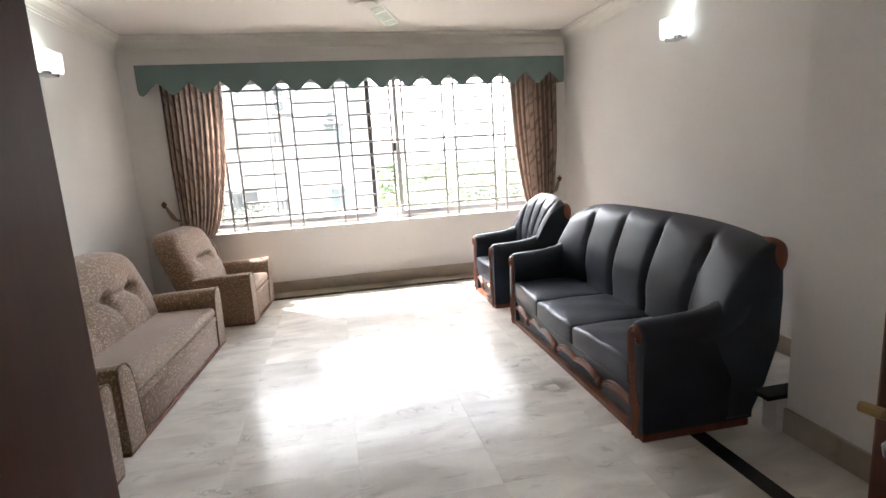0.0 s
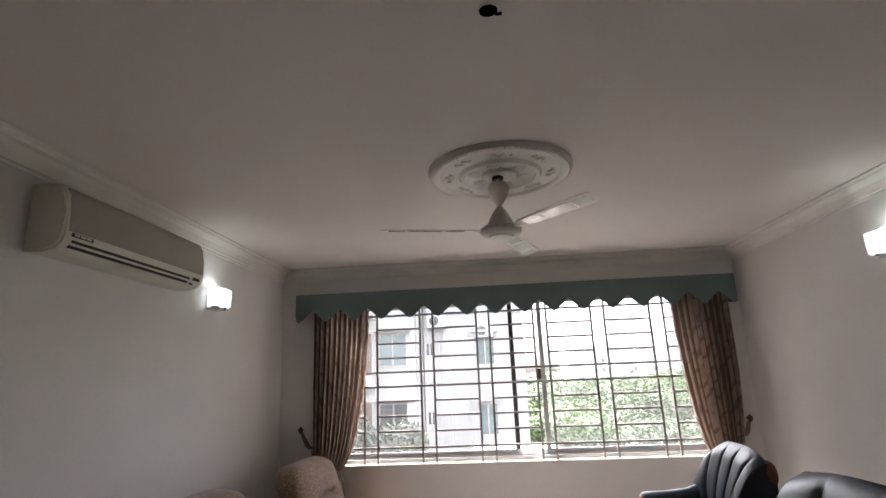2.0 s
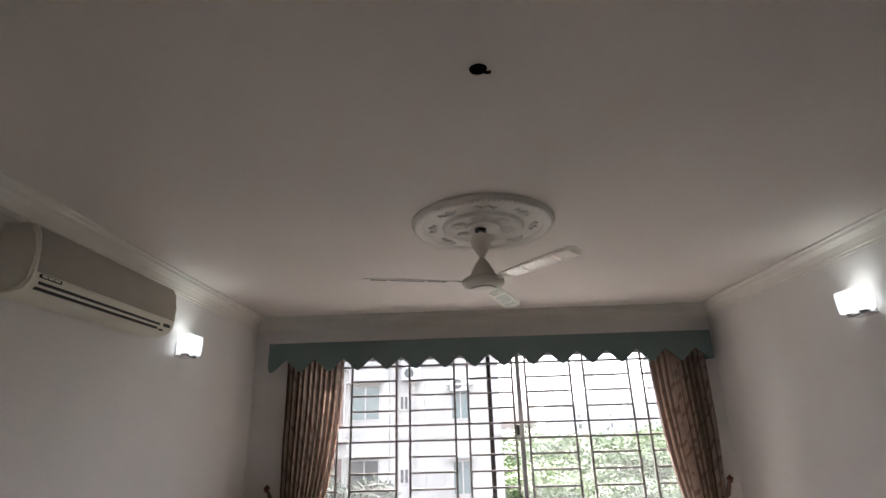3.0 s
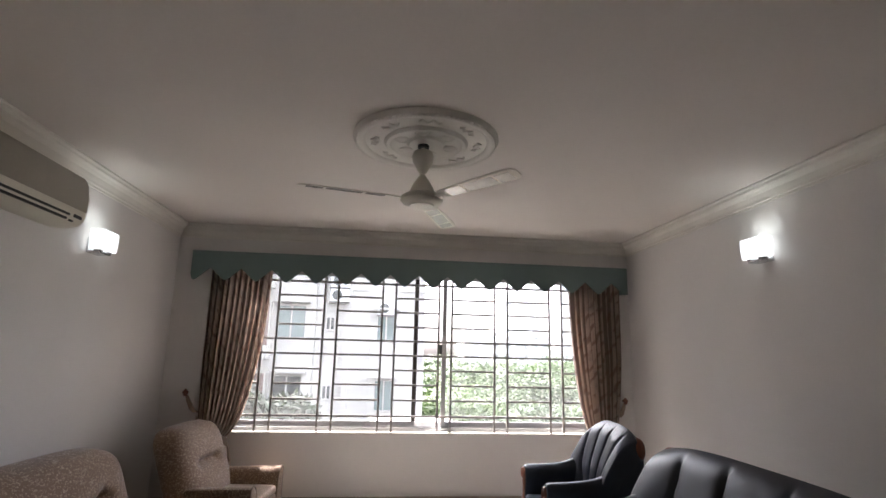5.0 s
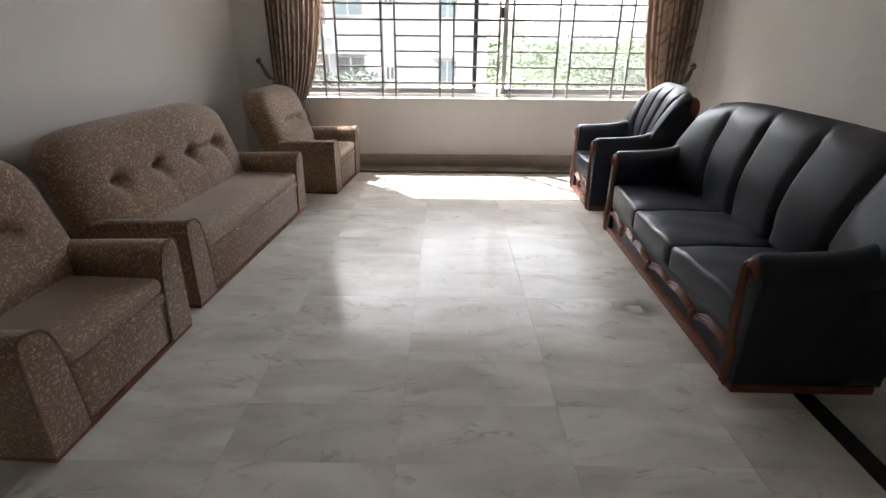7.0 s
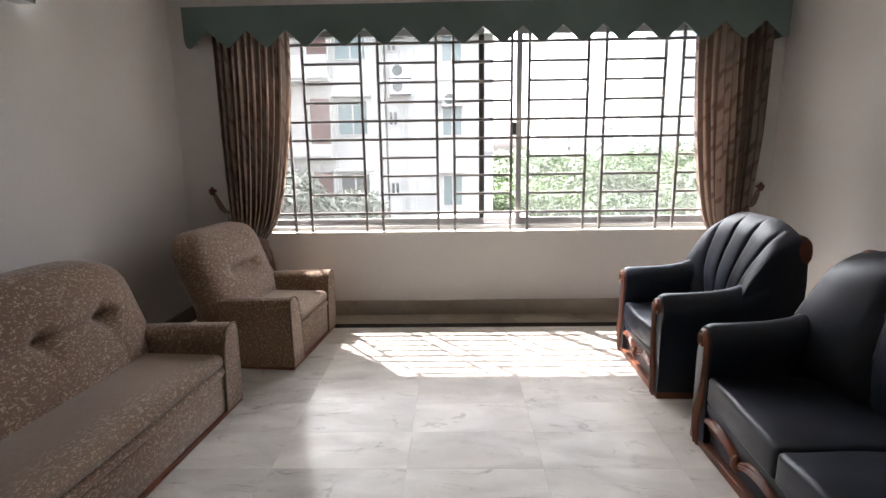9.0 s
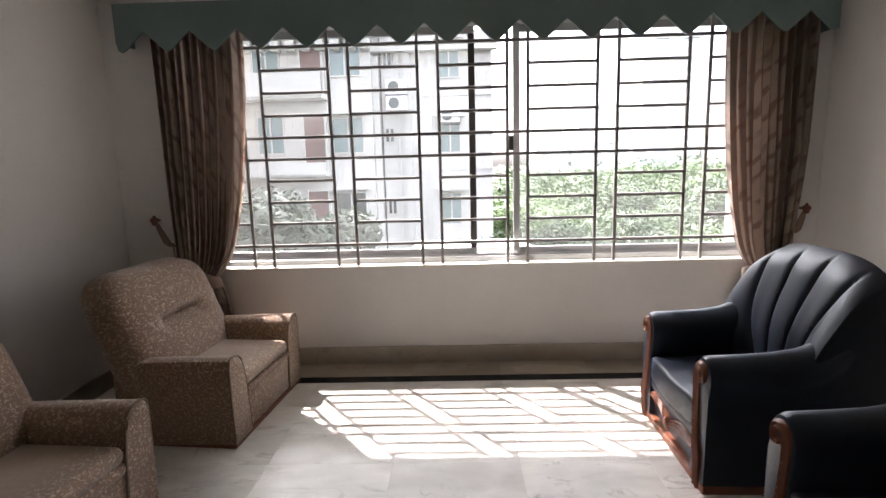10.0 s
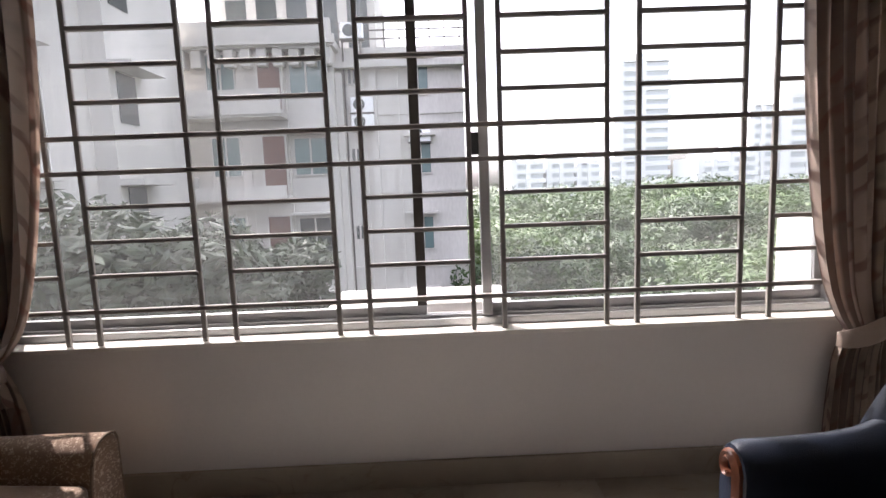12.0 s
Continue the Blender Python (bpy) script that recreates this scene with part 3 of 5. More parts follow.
def curtain(side, inner_top, outer_top, inner_tie, outer_tie, hook):
    """A pleated curtain drawn aside by a tie-back; side is +1 where it hangs at the larger x."""
    bm = bmesh.new()
    nx, nz = 220, 44
    uvl = bm.loops.layers.uv.new("cloth")
    tie = 0.70
    rnd = random.Random(5 + side)
    ph = [rnd.uniform(0, 6.28) for _ in range(6)]
    pts = []
    for j in range(nz + 1):
        z = 2.345 + (0.06 - 2.345) * j / nz
        if z > tie:
            q = (z - tie) / (2.335 - tie)
            f = math.sin(q * math.pi / 2) ** 0.5
        else:
            f = 0.32 * (1 - math.exp(-(tie - z) * 5))
        xi = inner_tie + (inner_top - inner_tie) * f
        xo = outer_tie + (outer_top - outer_tie) * min(1, f * 1.2)
        amp = 0.022 + 0.024 * min(1, f + 0.25)
        row = []
        for i in range(nx + 1):
            s = i / nx
            x = xi + (xo - xi) * s
            w = s * 2 * math.pi * 11 + 0.8 * math.sin(3 * s + ph[0]) + 0.25 * math.sin(z * 3 + ph[1])
            pleat = math.sin(w + 0.55 * math.sin(w + 0.4 * z))
            y = 6.585 + 1.25 * amp * pleat * (0.75 + 0.25 * math.sin(5 * s + ph[4])) + 0.010 * math.sin(w * 0.5 + z * 2 + ph[2]) + 0.006 * math.sin(2 * w + ph[3])
            if abs(z - tie) < 0.25:
                y -= 0.02 * math.exp(-((z - tie) / 0.1) ** 2)
            x += 0.008 * math.cos(w) * (1 if f > 0.2 else 0.3)
            row.append(bm.verts.new((x, y, z)))
        pts.append(row)
    for j in range(nz):
        for i in range(nx):
            f = bm.faces.new((pts[j][i], pts[j][i + 1], pts[j + 1][i + 1], pts[j + 1][i]))
            f.smooth = True
            for lp, (a, c) in zip(f.loops, ((i, j), (i + 1, j), (i + 1, j + 1), (i, j + 1))):
                lp[uvl].uv = (a / nx * 1.5, c / nz * 2.3)
    geom = bmesh.ops.solidify(bm, geom=bm.faces[:], thickness=0.002)
    c = thing("curtain", "brown striped leaf-patterned curtain held aside by a tie-back", "curtain", group="curtains at the window")
    part("drape", bm, CURTAIN, c, smooth=True)
    # broad sash round the gathered cloth, rising to the hook on the wall
    b = bmesh.new()
    mid = (inner_tie + outer_tie) / 2
    half = abs(outer_tie - inner_tie) / 2 + 0.03
    rings = []
    for k in range(25):
        q = k / 24
        a = math.pi * q
        p = Vector((mid - side * half * math.cos(a), 6.585 - 0.075 * math.sin(a) - 0.012, tie - 0.06 + 0.26 * q ** 1.9))
        h = 0.030 + 0.022 * math.sin(math.pi * q)
        ripple = 0.006 * math.sin(9 * q)
        rings.append([p + Vector((0, dy, dz)) for dy, dz in ((-0.003, -h), (-0.012 + ripple, -0.4 * h), (-0.008 - ripple, 0.3 * h), (-0.003, h), (0.004, h), (0.004, -h))])
    loft(b, rings)
    part("tie_band", b, CURTAIN_TIE, c, "broad tie sash of pale cloth", smooth=True)
    b = bmesh.new()
    lo, hi = rings[-1][3] - Vector((0, 0, 0.03)), Vector((hook[0] - side * 0.012, 6.60, hook[1] - 0.02))
    strap = [lo, lo.lerp(hi, 0.3) + Vector((side * 0.012, 0, -0.02)), lo.lerp(hi, 0.7) + Vector((side * 0.012, 0, 0)), hi]
    loft(b, [[p + Vector((dx * w, dy, 0)) for dx, dy in ((-1, -0.004), (1, -0.004), (1, 0.004), (-1, 0.004))] for p, w in zip(strap, (0.03, 0.026, 0.02, 0.012))])
    part("strap", b, TIE, c, smooth=True)
    h = thing("tieback_hook", "dark turned wooden tie-back knob on the wall", "curtain hook", group="tie-back hooks")
    b = tube(bmesh.new(), [(hook[0], FAR, hook[1]), (hook[0], 6.60, hook[1])], 0.009)
    part("stem", b, DARK_METAL, h)
    b = lathe(bmesh.new(), [(0, -0.035), (0.016, -0.03), (0.02, -0.012), (0.028, 0.0), (0.026, 0.014), (0.012, 0.024), (0.006, 0.036), (0, 0.04)], 18)
    bend(b, lambda v: Vector((v.x + hook[0], v.y + 6.595, v.z + hook[1])))
    part("knob", b, WOOD_DARK, h, smooth=True)


curtain(-1, -0.80, -1.37, -1.09, -1.34, (-1.50, 1.08))
curtain(1, 2.33, 2.90, 2.55, 2.80, (2.93, 1.06))


# ---- tan upholstered suite ----
def tan_seat(name, wide, deep, tufts, m, label, category):
    """Upholstered tan seat; front edge on y = 0, one end at x = 0."""
    t = thing(name, label, category, m, group="tan upholstered suite")
    aw, ah = 0.15, 0.478

    def smooth(q):
        return q * q * (3 - 2 * q)
    part("plinth", cuboid(0.004, wide - 0.004, 0.004, deep - 0.02, 0.0, 0.022, bevel=0.003), WOOD_RED, t, "reddish wooden plinth strip")
    # arms: rounded slabs whose front edge curves back to the seat
    for x0, s in ((0.0, 1), (wide, -1)):
        sec = [(0.004, 0.022), (0.0, 0.20), (0.002, ah - 0.034), (0.012, ah - 0.009), (0.032, ah), (aw - 0.085, ah), (aw - 0.052, ah - 0.010), (aw - 0.026, ah - 0.036), (aw - 0.010, ah - 0.08), (aw + 0.002, ah - 0.15), (aw + 0.016, 0.18), (aw + 0.028, 0.022)]
        rings = []
        for y, k in ((0.0, 0.965), (0.006, 0.988), (0.02, 1.0), (0.3, 1.0), (deep - 0.2, 1.0), (deep - 0.02, 0.985)):
            rings.append([(x0 + s * (aw / 2 + (u - aw / 2) * k), y, 0.022 + (v - 0.022) * k - 0.022 * smooth(y / deep)) for u, v in sec])
        b = loft(bmesh.new(), rings)
        arm = part("arm", b, TAN, t, smooth=True)
        edge = [(x0 + s * u, 0.004, v) for u, v in sec[1:]]
        part("piping", tube(bmesh.new(), edge, 0.006, 6), PIPING, arm, smooth=True)
    # front apron and rolled lip under the cushion
    part("front_apron", cuboid(aw, wide - aw, 0.012, 0.10, 0.022, 0.225, bevel=0.012), TAN, t, smooth=True)
    part("front_roll", cuboid(aw + 0.004, wide - aw - 0.004, 0.0, 0.3, 0.222, 0.272, bevel=0.022, seg=4), TAN, t, smooth=True)
    b = cuboid(aw + 0.002, wide - aw - 0.002, 0.002, deep - 0.10, 0.268, 0.345, bevel=0.034, seg=5)
    bmesh.ops.subdivide_edges(b, edges=[e for e in b.edges if e.calc_length() > 0.2], cuts=8, use_grid_fill=True)
    bend(b, lambda v: Vector((v.x, v.y, v.z + (0.014 * math.sin(math.pi * (v.x - aw) / (wide - 2 * aw)) * math.sin(math.pi * min(1, max(0, v.y / (deep - 0.10)))) if v.z > 0.31 else 0))))
    part("seat_cushion", b, TAN_PLAIN, t, smooth=True)
    part("seat_body", cuboid(aw, wide - aw, 0.11, deep - 0.04, 0.03, 0.266), TAN, t)
    # tufted back
    def dent(a, c):
        d = -0.02 * (1 - a * a)
        for i in range(tufts):
            u = -0.62 + 1.24 * i / max(1, tufts - 1) if tufts > 1 else 0
            wx = (a - u) * wide / 2
            wz = (c - 0.12) * 0.3
            d += (0.055 if tufts > 1 else 0.012) * math.exp(-(wx * wx + wz * wz) / 0.0022)
            if c < 0.12 and tufts > 1:
                d += 0.016 * math.exp(-wx * wx / 0.0009) * (0.5 + 0.5 * c)
        span = 0.66 if tufts > 1 else 0.30
        d += (0.032 if tufts > 1 else 0.05) * math.exp(-((c - 0.12) * 0.3) ** 2 / 0.0007) * (1 if abs(a) < span else math.exp(-((abs(a) - span) * wide / 2) ** 2 / 0.003))
        d -= 0.02 * math.exp(-((c + 0.35) / 0.3) ** 2) * (1 - a * a)
        return d
    h = 0.66
    b = pillow(wide + 0.03, h, 0.25, 84 if tufts > 1 else 52, 40, 0.30, 0.10, dent, 7.0)
    bend(b, lambda v: Vector((v.x + wide / 2, v.y + 0.51 + v.z * 0.355, v.z + 0.225)))
    part("backrest", b, TAN, t, smooth=True)
    part("back_panel", cuboid(0.02, wide - 0.02, deep - 0.06, deep, 0.022, 0.42, bevel=0.015), TAN, t, smooth=True)
    return t


def facing_right(x, y, turn):
    return pose(x, y, 0, 0, 0, 90 - turn)


tan_seat("armchair", 0.90, 0.66, 1, facing_right(-0.885, 2.352, 3.2), "tan patterned fabric armchair beside the matching sofa", "armchair")
tan_seat("sofa", 1.715, 0.66, 4, facing_right(-0.866, 3.415, 4.2), "tan patterned three-seat sofa with a button-tufted back", "sofa")
tan_seat("armchair", 0.86, 0.66, 1, facing_right(-0.562, 5.51, 5.2), "tan patterned fabric armchair by the window curtain", "armchair")


# ---- black leather suite ----
def smooth_step(a, b, v):
    q = min(1.0, max(0.0, (v - a) / (b - a)))
    return q * q * (3 - 2 * q)


def leather_seat(name, wide, cushions, flutes, top, drop, fan_out, bow, m, label, category):
    """Leather seat with carved wooden trim; front on y = 0, from x = 0 to wide. The arms sweep up into one arched, fluted back."""
    t = thing(name, label, category, m, group="black leather suite")
    aw = 0.138

    def bulge(x):
        return -bow * math.sin(math.pi * min(1, max(0, (x - aw) / (wide - 2 * aw)))) ** 1.5
    part("base_strip", cuboid(0.0, wide, 0.0, 0.58, 0.0, 0.038, bevel=0.006), WOOD_RED, t, "reddish wooden base strip")
    b = bmesh.new()
    rings = []
    for i in range(41):
        x = aw - 0.02 + (wide - 2 * aw + 0.04) * i / 40
        y = bulge(x) * 0.6
        rings.append([(x, 0.12, 0.038), (x, 0.035, 0.038), (x, 0.03 + y * 0.5, 0.12), (x, 0.022 + y, 0.17), (x, 0.010 + y, 0.20), (x, 0.006 + y, 0.225), (x, 0.016 + y, 0.247), (x, 0.04, 0.252), (x, 0.12, 0.252)])
    part("front_apron", loft(b, rings), LEATHER, t, smooth=True)
    part("seat_body", cuboid(aw, wide - aw, 0.12, 0.5, 0.04, 0.25), LEATHER, t)
    # carved rail: a pair of leaf sprays about a boss under every cushion
    cw = (wide - 2 * aw) / cushions
    rail = part("carved_rail", cuboid(aw - 0.02, wide - aw + 0.02, 0.022, 0.04, 0.105, 0.135, bevel=0.005), WOOD_RED, t, "carved reddish wooden rail of leaf sprays")
    for k in range(cushions):
        c = aw + cw * (k + 0.5)
        for s in (1, -1):
            rings = []
            for i in range(19):
                q = i / 18
                x = c + s * (0.012 + (cw / 2 - 0.004) * q)
                z = 0.120 + 0.040 * math.sin(math.pi * min(1, q ** 0.85 * 0.88)) + 0.016 * q
                w = 0.010 + 0.015 * math.sin(math.pi * (0.12 + 0.80 * q))
                y = 0.012 + 0.6 * bulge(x)
                rings.append([(x, y + 0.022, z - w), (x, y - 0.004, z - w), (x, y - 0.012, z - 0.62 * w), (x, y - 0.004, z - 0.3 * w), (x, y - 0.014, z + 0.05 * w), (x, y - 0.004, z + 0.4 * w), (x, y - 0.010, z + 0.72 * w), (x, y - 0.002, z + w), (x, y + 0.022, z + w)])
            part("leaf_spray", loft(bmesh.new(), rings), WOOD_RED, rail, smooth=True)
        b = bmesh.new()
        bmesh.ops.create_uvsphere(b, u_segments=14, v_segments=10, radius=0.03, matrix=Matrix.Translation((c, 0.008 + 0.6 * bulge(c), 0.122)) @ Matrix.Diagonal((0.8, 0.7, 1.25, 1)))
        part("boss", b, WOOD_RED, rail, smooth=True)
    # seat cushions with a bowed front edge
    for k in range(cushions):
        x0 = aw + k * cw
        b = cuboid(x0 - (0.012 if k == 0 else -0.001), x0 + cw + (0.012 if k == cushions - 1 else -0.001), 0.0, 0.56, 0.238, 0.368, bevel=0.022, seg=4)
        bmesh.ops.subdivide_edges(b, edges=[e for e in b.edges if e.calc_length() > 0.2], cuts=9, use_grid_fill=True)

        def crown(v, x0=x0):
            u = min(1, max(0, (v.x - x0) / cw))
            f = math.sin(math.pi * u) ** 0.7 * math.sin(math.pi * min(1, max(0, 0.16 + 0.84 * v.y / 0.56)))
            crease = 0.004 * math.sin(v.x * 23 + 5 * v.y) * math.sin(v.y * 17 + x0)
            return Vector((v.x, v.y + bulge(v.x) * max(0, 1 - v.y / 0.3) - 0.006 * math.sin(math.pi * u) * (v.y < 0.05), v.z + ((0.018 * f + crease) if v.z > 0.3 else 0)))
        bend(b, crown)
        c = part("seat_cushion", b, LEATHER, t, smooth=True)
        line = [(x0 + cw * (0.03 + 0.94 * i / 12), 0.008 + bulge(x0 + cw * (0.03 + 0.94 * i / 12)), 0.352) for i in range(13)]
        part("piping", tube(bmesh.new(), line, 0.005, 6), LEATHER, c, smooth=True)
    # rolled arms
    for x0, s in ((0.0, 1), (wide, -1)):
        rings = []
        for y, zt, r in ((0.002, 0.562, 0.074), (0.008, 0.583, 0.090), (0.03, 0.594, 0.096), (0.15, 0.598, 0.097), (0.28, 0.606, 0.097), (0.38, 0.622, 0.098), (0.46, 0.652, 0.100), (0.53, 0.695, 0.098), (0.60, 0.71, 0.075)):
            ring = [(x0 + s * 0.006, y, 0.038), (x0 + s * 0.004, y, zt - 2.6 * r), (x0 + s * 0.004, y, zt - 1.7 * r)]
            for k in range(13):
                a = math.pi * 1.10 - math.pi * 1.18 * k / 12
                ring.append((x0 + s * (0.066 + 0.76 * r * math.cos(a)), y, zt - r + r * math.sin(a)))
            ring += [(x0 + s * (aw - 0.012), y, zt - 2.2 * r), (x0 + s * (aw - 0.004), y, 0.038)]
            rings.append(ring)
        part("arm", loft(bmesh.new(), rings), LEATHER, t, smooth=True)
        # post on the arm's front that ends in a scroll turned outwards
        cx, cz = x0 + s * 0.060, 0.502
        spiral = [(cx + s * (0.046 - 0.0030 * k) * math.cos(0.1 + 0.42 * k), 0.0, cz + 0.008 + (0.058 - 0.0038 * k) * math.sin(0.1 + 0.42 * k)) for k in range(14)]
        post = [(x0 + s * 0.070, 0.004, 0.0), (x0 + s * 0.066, 0.0, 0.06), (x0 + s * 0.060, -0.004, 0.12), (x0 + s * 0.064, -0.006, 0.17), (x0 + s * 0.082, -0.003, 0.22), (x0 + s * 0.092, 0.0, 0.30), (x0 + s * 0.100, 0.0, 0.38), (x0 + s * 0.105, 0.0, 0.45)] + spiral
        wides = (0.030, 0.026, 0.030, 0.036, 0.026, 0.022, 0.021, 0.021)
        pr = []
        for k, p in enumerate(post):
            w = wides[k] if k < len(wides) else 0.021 - 0.0008 * (k - 8)
            d = Vector(post[min(k + 1, len(post) - 1)]) - Vector(post[max(k - 1, 0)])
            u = Vector((d.z, 0, -d.x)).normalized()
            c = Vector(p)
            pr.append([c + u * w * f + Vector((0, e, 0)) for f, e in ((-1, 0.03), (-0.85, -0.006), (-0.45, -0.014), (0, -0.005), (0.45, -0.014), (0.85, -0.006), (1, 0.03))])
        post_ob = part("arm_post", loft(bmesh.new(), pr), WOOD_RED, t, "carved reddish wooden scroll post", smooth=True)
        b = bmesh.new()
        for k in range(11):
            z = 0.21 + 0.023 * k
            bmesh.ops.create_uvsphere(b, u_segments=8, v_segments=6, radius=0.0065, matrix=Matrix.Translation((x0 + s * (0.080 + 0.0024 * k), -0.009, z)))
        part("bead_row", b, WOOD_RED, post_ob, smooth=True)
    # fluted back, one skin from wing to wing

    def section(a):
        e = abs(a)
        crown = top - drop * e ** 3.5
        wing = smooth_step(0.62 if wide > 1.2 else 0.35, 1.0, e)
        pts = []
        for i in range(26):
            q = i / 25
            z = 0.25 + (crown - 0.25) * q
            d = 0.485 + 0.135 * q ** 1.1 - 0.05 * math.sin(math.pi * q) ** 2
            d -= wing * (0.115 * (1 - q) ** 0.9 * min(1, q * 3) + 0.012)
            spread = fan_out[0] + (fan_out[1] - fan_out[0]) * q ** 0.8
            u = (a / spread + 1) / 2 * flutes
            f = abs(u % 1 - 0.5) * 2 if 0.5 < u < flutes - 0.5 else 0
            seam = math.exp(-((1 - f) / 0.10) ** 2)
            fade = min(1, q * 4) * min(1, (1 - q) * 6)
            d += (0.030 * seam - 0.018 * (1 - f ** 2.5)) * fade
            rounding = max(0, (q - 0.86) / 0.14)
            pts.append((d + 0.045 * rounding ** 2, z - 0.012 * rounding ** 2))
        pts += [(0.690, crown + 0.002), (0.718, crown - 0.022), (0.735, crown - 0.07), (0.745, 0.66), (0.738, 0.42), (0.665, 0.20), (0.585, 0.04), (0.45, 0.04)]
        return pts
    count = flutes * 16
    rings = []
    stations = [(-1.0, 0.10), (-0.995, 0.04), (-0.985, 0.0)] + [(-0.97 + 1.94 * i / count, 0.0) for i in range(count + 1)] + [(0.985, 0.0), (0.995, 0.04), (1.0, 0.10)]
    for a, inset in stations:
        pts = section(a)
        cy, cz = 0.62, 0.5
        rings.append([(wide / 2 + a * (wide / 2 - 0.001), cy + (y - cy) * (1 - inset * 0.6), cz + (z - cz) * (1 - inset * 0.5)) for y, z in pts])
    part("backrest", loft(bmesh.new(), rings), LEATHER, t, smooth=True)
    for x0, s in ((0.0, 1), (wide, -1)):
        z = top - drop
        path = [(0.10, 0.70, z + 0.016), (0.07, 0.703, z + 0.012), (0.04, 0.706, z + 0.004), (0.018, 0.71, z - 0.012), (0.006, 0.714, z - 0.035), (0.0, 0.718, z - 0.07), (0.0, 0.722, z - 0.10), (0.004, 0.725, z - 0.13)]
        rr = []
        for k, (px, py, pz) in enumerate(path):
            r = 0.006 + 0.014 * math.sin(math.pi * k / 7) ** 0.7
            rr.append([(x0 + s * (px - r * 0.6 * math.cos(a)), py + 1.9 * r * math.sin(a), pz + r * 0.8 * math.cos(a)) for a in [2 * math.pi * q / 12 for q in range(12)]])
        part("back_cap", loft(bmesh.new(), rr), WOOD_RED, t, "carved reddish wooden cap on the backrest's shoulder", smooth=True)
    return t


def facing_left(x, y, turn):
    return pose(x, y, 0, 0, 0, -90 - turn)


leather_seat("sofa", 1.975, 3, 5, 0.985, 0.075, (0.95, 1.12), 0.045, facing_left(1.622, 4.745, 0.8), "black leather three-seat sofa with carved red-brown wood trim", "sofa")
leather_seat("armchair", 0.79, 1, 5, 0.985, 0.085, (0.45, 1.30), 0.015, facing_left(1.622, 5.90, 1.5), "black leather armchair with fan-fluted back and carved wood trim", "armchair")


# ---- ceiling fan, rose and fittings ----
FX, FY = 0.56, 4.12
rose = thing("ceiling_rose", "round white plaster ceiling rose with raised ornaments", "ceiling rose", pose(FX + 0.015, FY - 0.01, CEILING))
b = lathe(bmesh.new(), [(0.0, -0.004), (0.08, -0.03), (0.10, -0.034), (0.115, -0.022), (0.20, -0.03), (0.215, -0.042), (0.235, -0.042), (0.25, -0.024), (0.36, -0.022), (0.375, -0.036), (0.40, -0.04), (0.42, -0.032), (0.43, -0.012), (0.43, -0.0015), (0.0, -0.0015)], 96)
part("disc", b, PLASTER, rose, smooth=True)
for k in range(8):
    a = 2 * math.pi * k / 8
    b = tube(bmesh.new(), [((0.305 + 0.02 * math.sin(q * 1.6)) * math.cos(a + q * 0.05), (0.305 + 0.02 * math.sin(q * 1.6)) * math.sin(a + q * 0.05), -0.025) for q in range(-4, 5)], 0.006, 7)
    part("scroll_ornament", b, PLASTER, rose, smooth=True)
for k in range(6):
    a = 2 * math.pi * k / 6 + 0.3
    b = lathe(bmesh.new(), [(0.0, -0.036), (0.02, -0.035), (0.03, -0.030), (0.036, -0.034), (0.045, -0.028), (0.046, -0.02)], 20, (0.158 * math.cos(a), 0.158 * math.sin(a)))
    part("medallion", b, PLASTER, rose, smooth=True)
b = bmesh.new()
for k in range(90):
    a = 2 * math.pi * k / 90
    bmesh.ops.create_uvsphere(b, u_segments=6, v_segments=4, radius=0.006, matrix=Matrix.Translation((0.412 * math.cos(a), 0.412 * math.sin(a), -0.036)))
part("bead_ring", b, PLASTER, rose, smooth=True)

fan = thing("ceiling_fan", "cream three-blade ceiling fan at rest", "ceiling fan", pose(FX, FY, 0))
# Black disc in place of an open hook hole gives its dark inside.
part("hook_hole_disc", lathe(bmesh.new(), [(0, CEILING - 0.03), (0.034, CEILING - 0.032), (0.034, CEILING - 0.05), (0, CEILING - 0.05)], 20), BLACK_PLASTIC, fan, "black disc for the dark of the hook hole")
part("rod", lathe(bmesh.new(), [(0.012, CEILING - 0.05), (0.012, 2.46)], 14), FAN_WHITE, fan, smooth=True)
part("upper_canopy", lathe(bmesh.new(), [(0.013, 2.69), (0.055, 2.685), (0.066, 2.655), (0.058, 2.62), (0.034, 2.575), (0.015, 2.545), (0.012, 2.54)], 28), FAN_WHITE, fan, smooth=True)
part("lower_canopy", lathe(bmesh.new(), [(0.012, 2.545), (0.024, 2.53), (0.045, 2.50), (0.068, 2.455), (0.08, 2.425), (0.08, 2.42)], 28), FAN_WHITE, fan, smooth=True)
part("motor", lathe(bmesh.new(), [(0.05, 2.425), (0.10, 2.42), (0.122, 2.405), (0.125, 2.385), (0.112, 2.368), (0.075, 2.358), (0.07, 2.350), (0.04, 2.346), (0.0, 2.345)], 36), FAN_WHITE, fan, smooth=True)
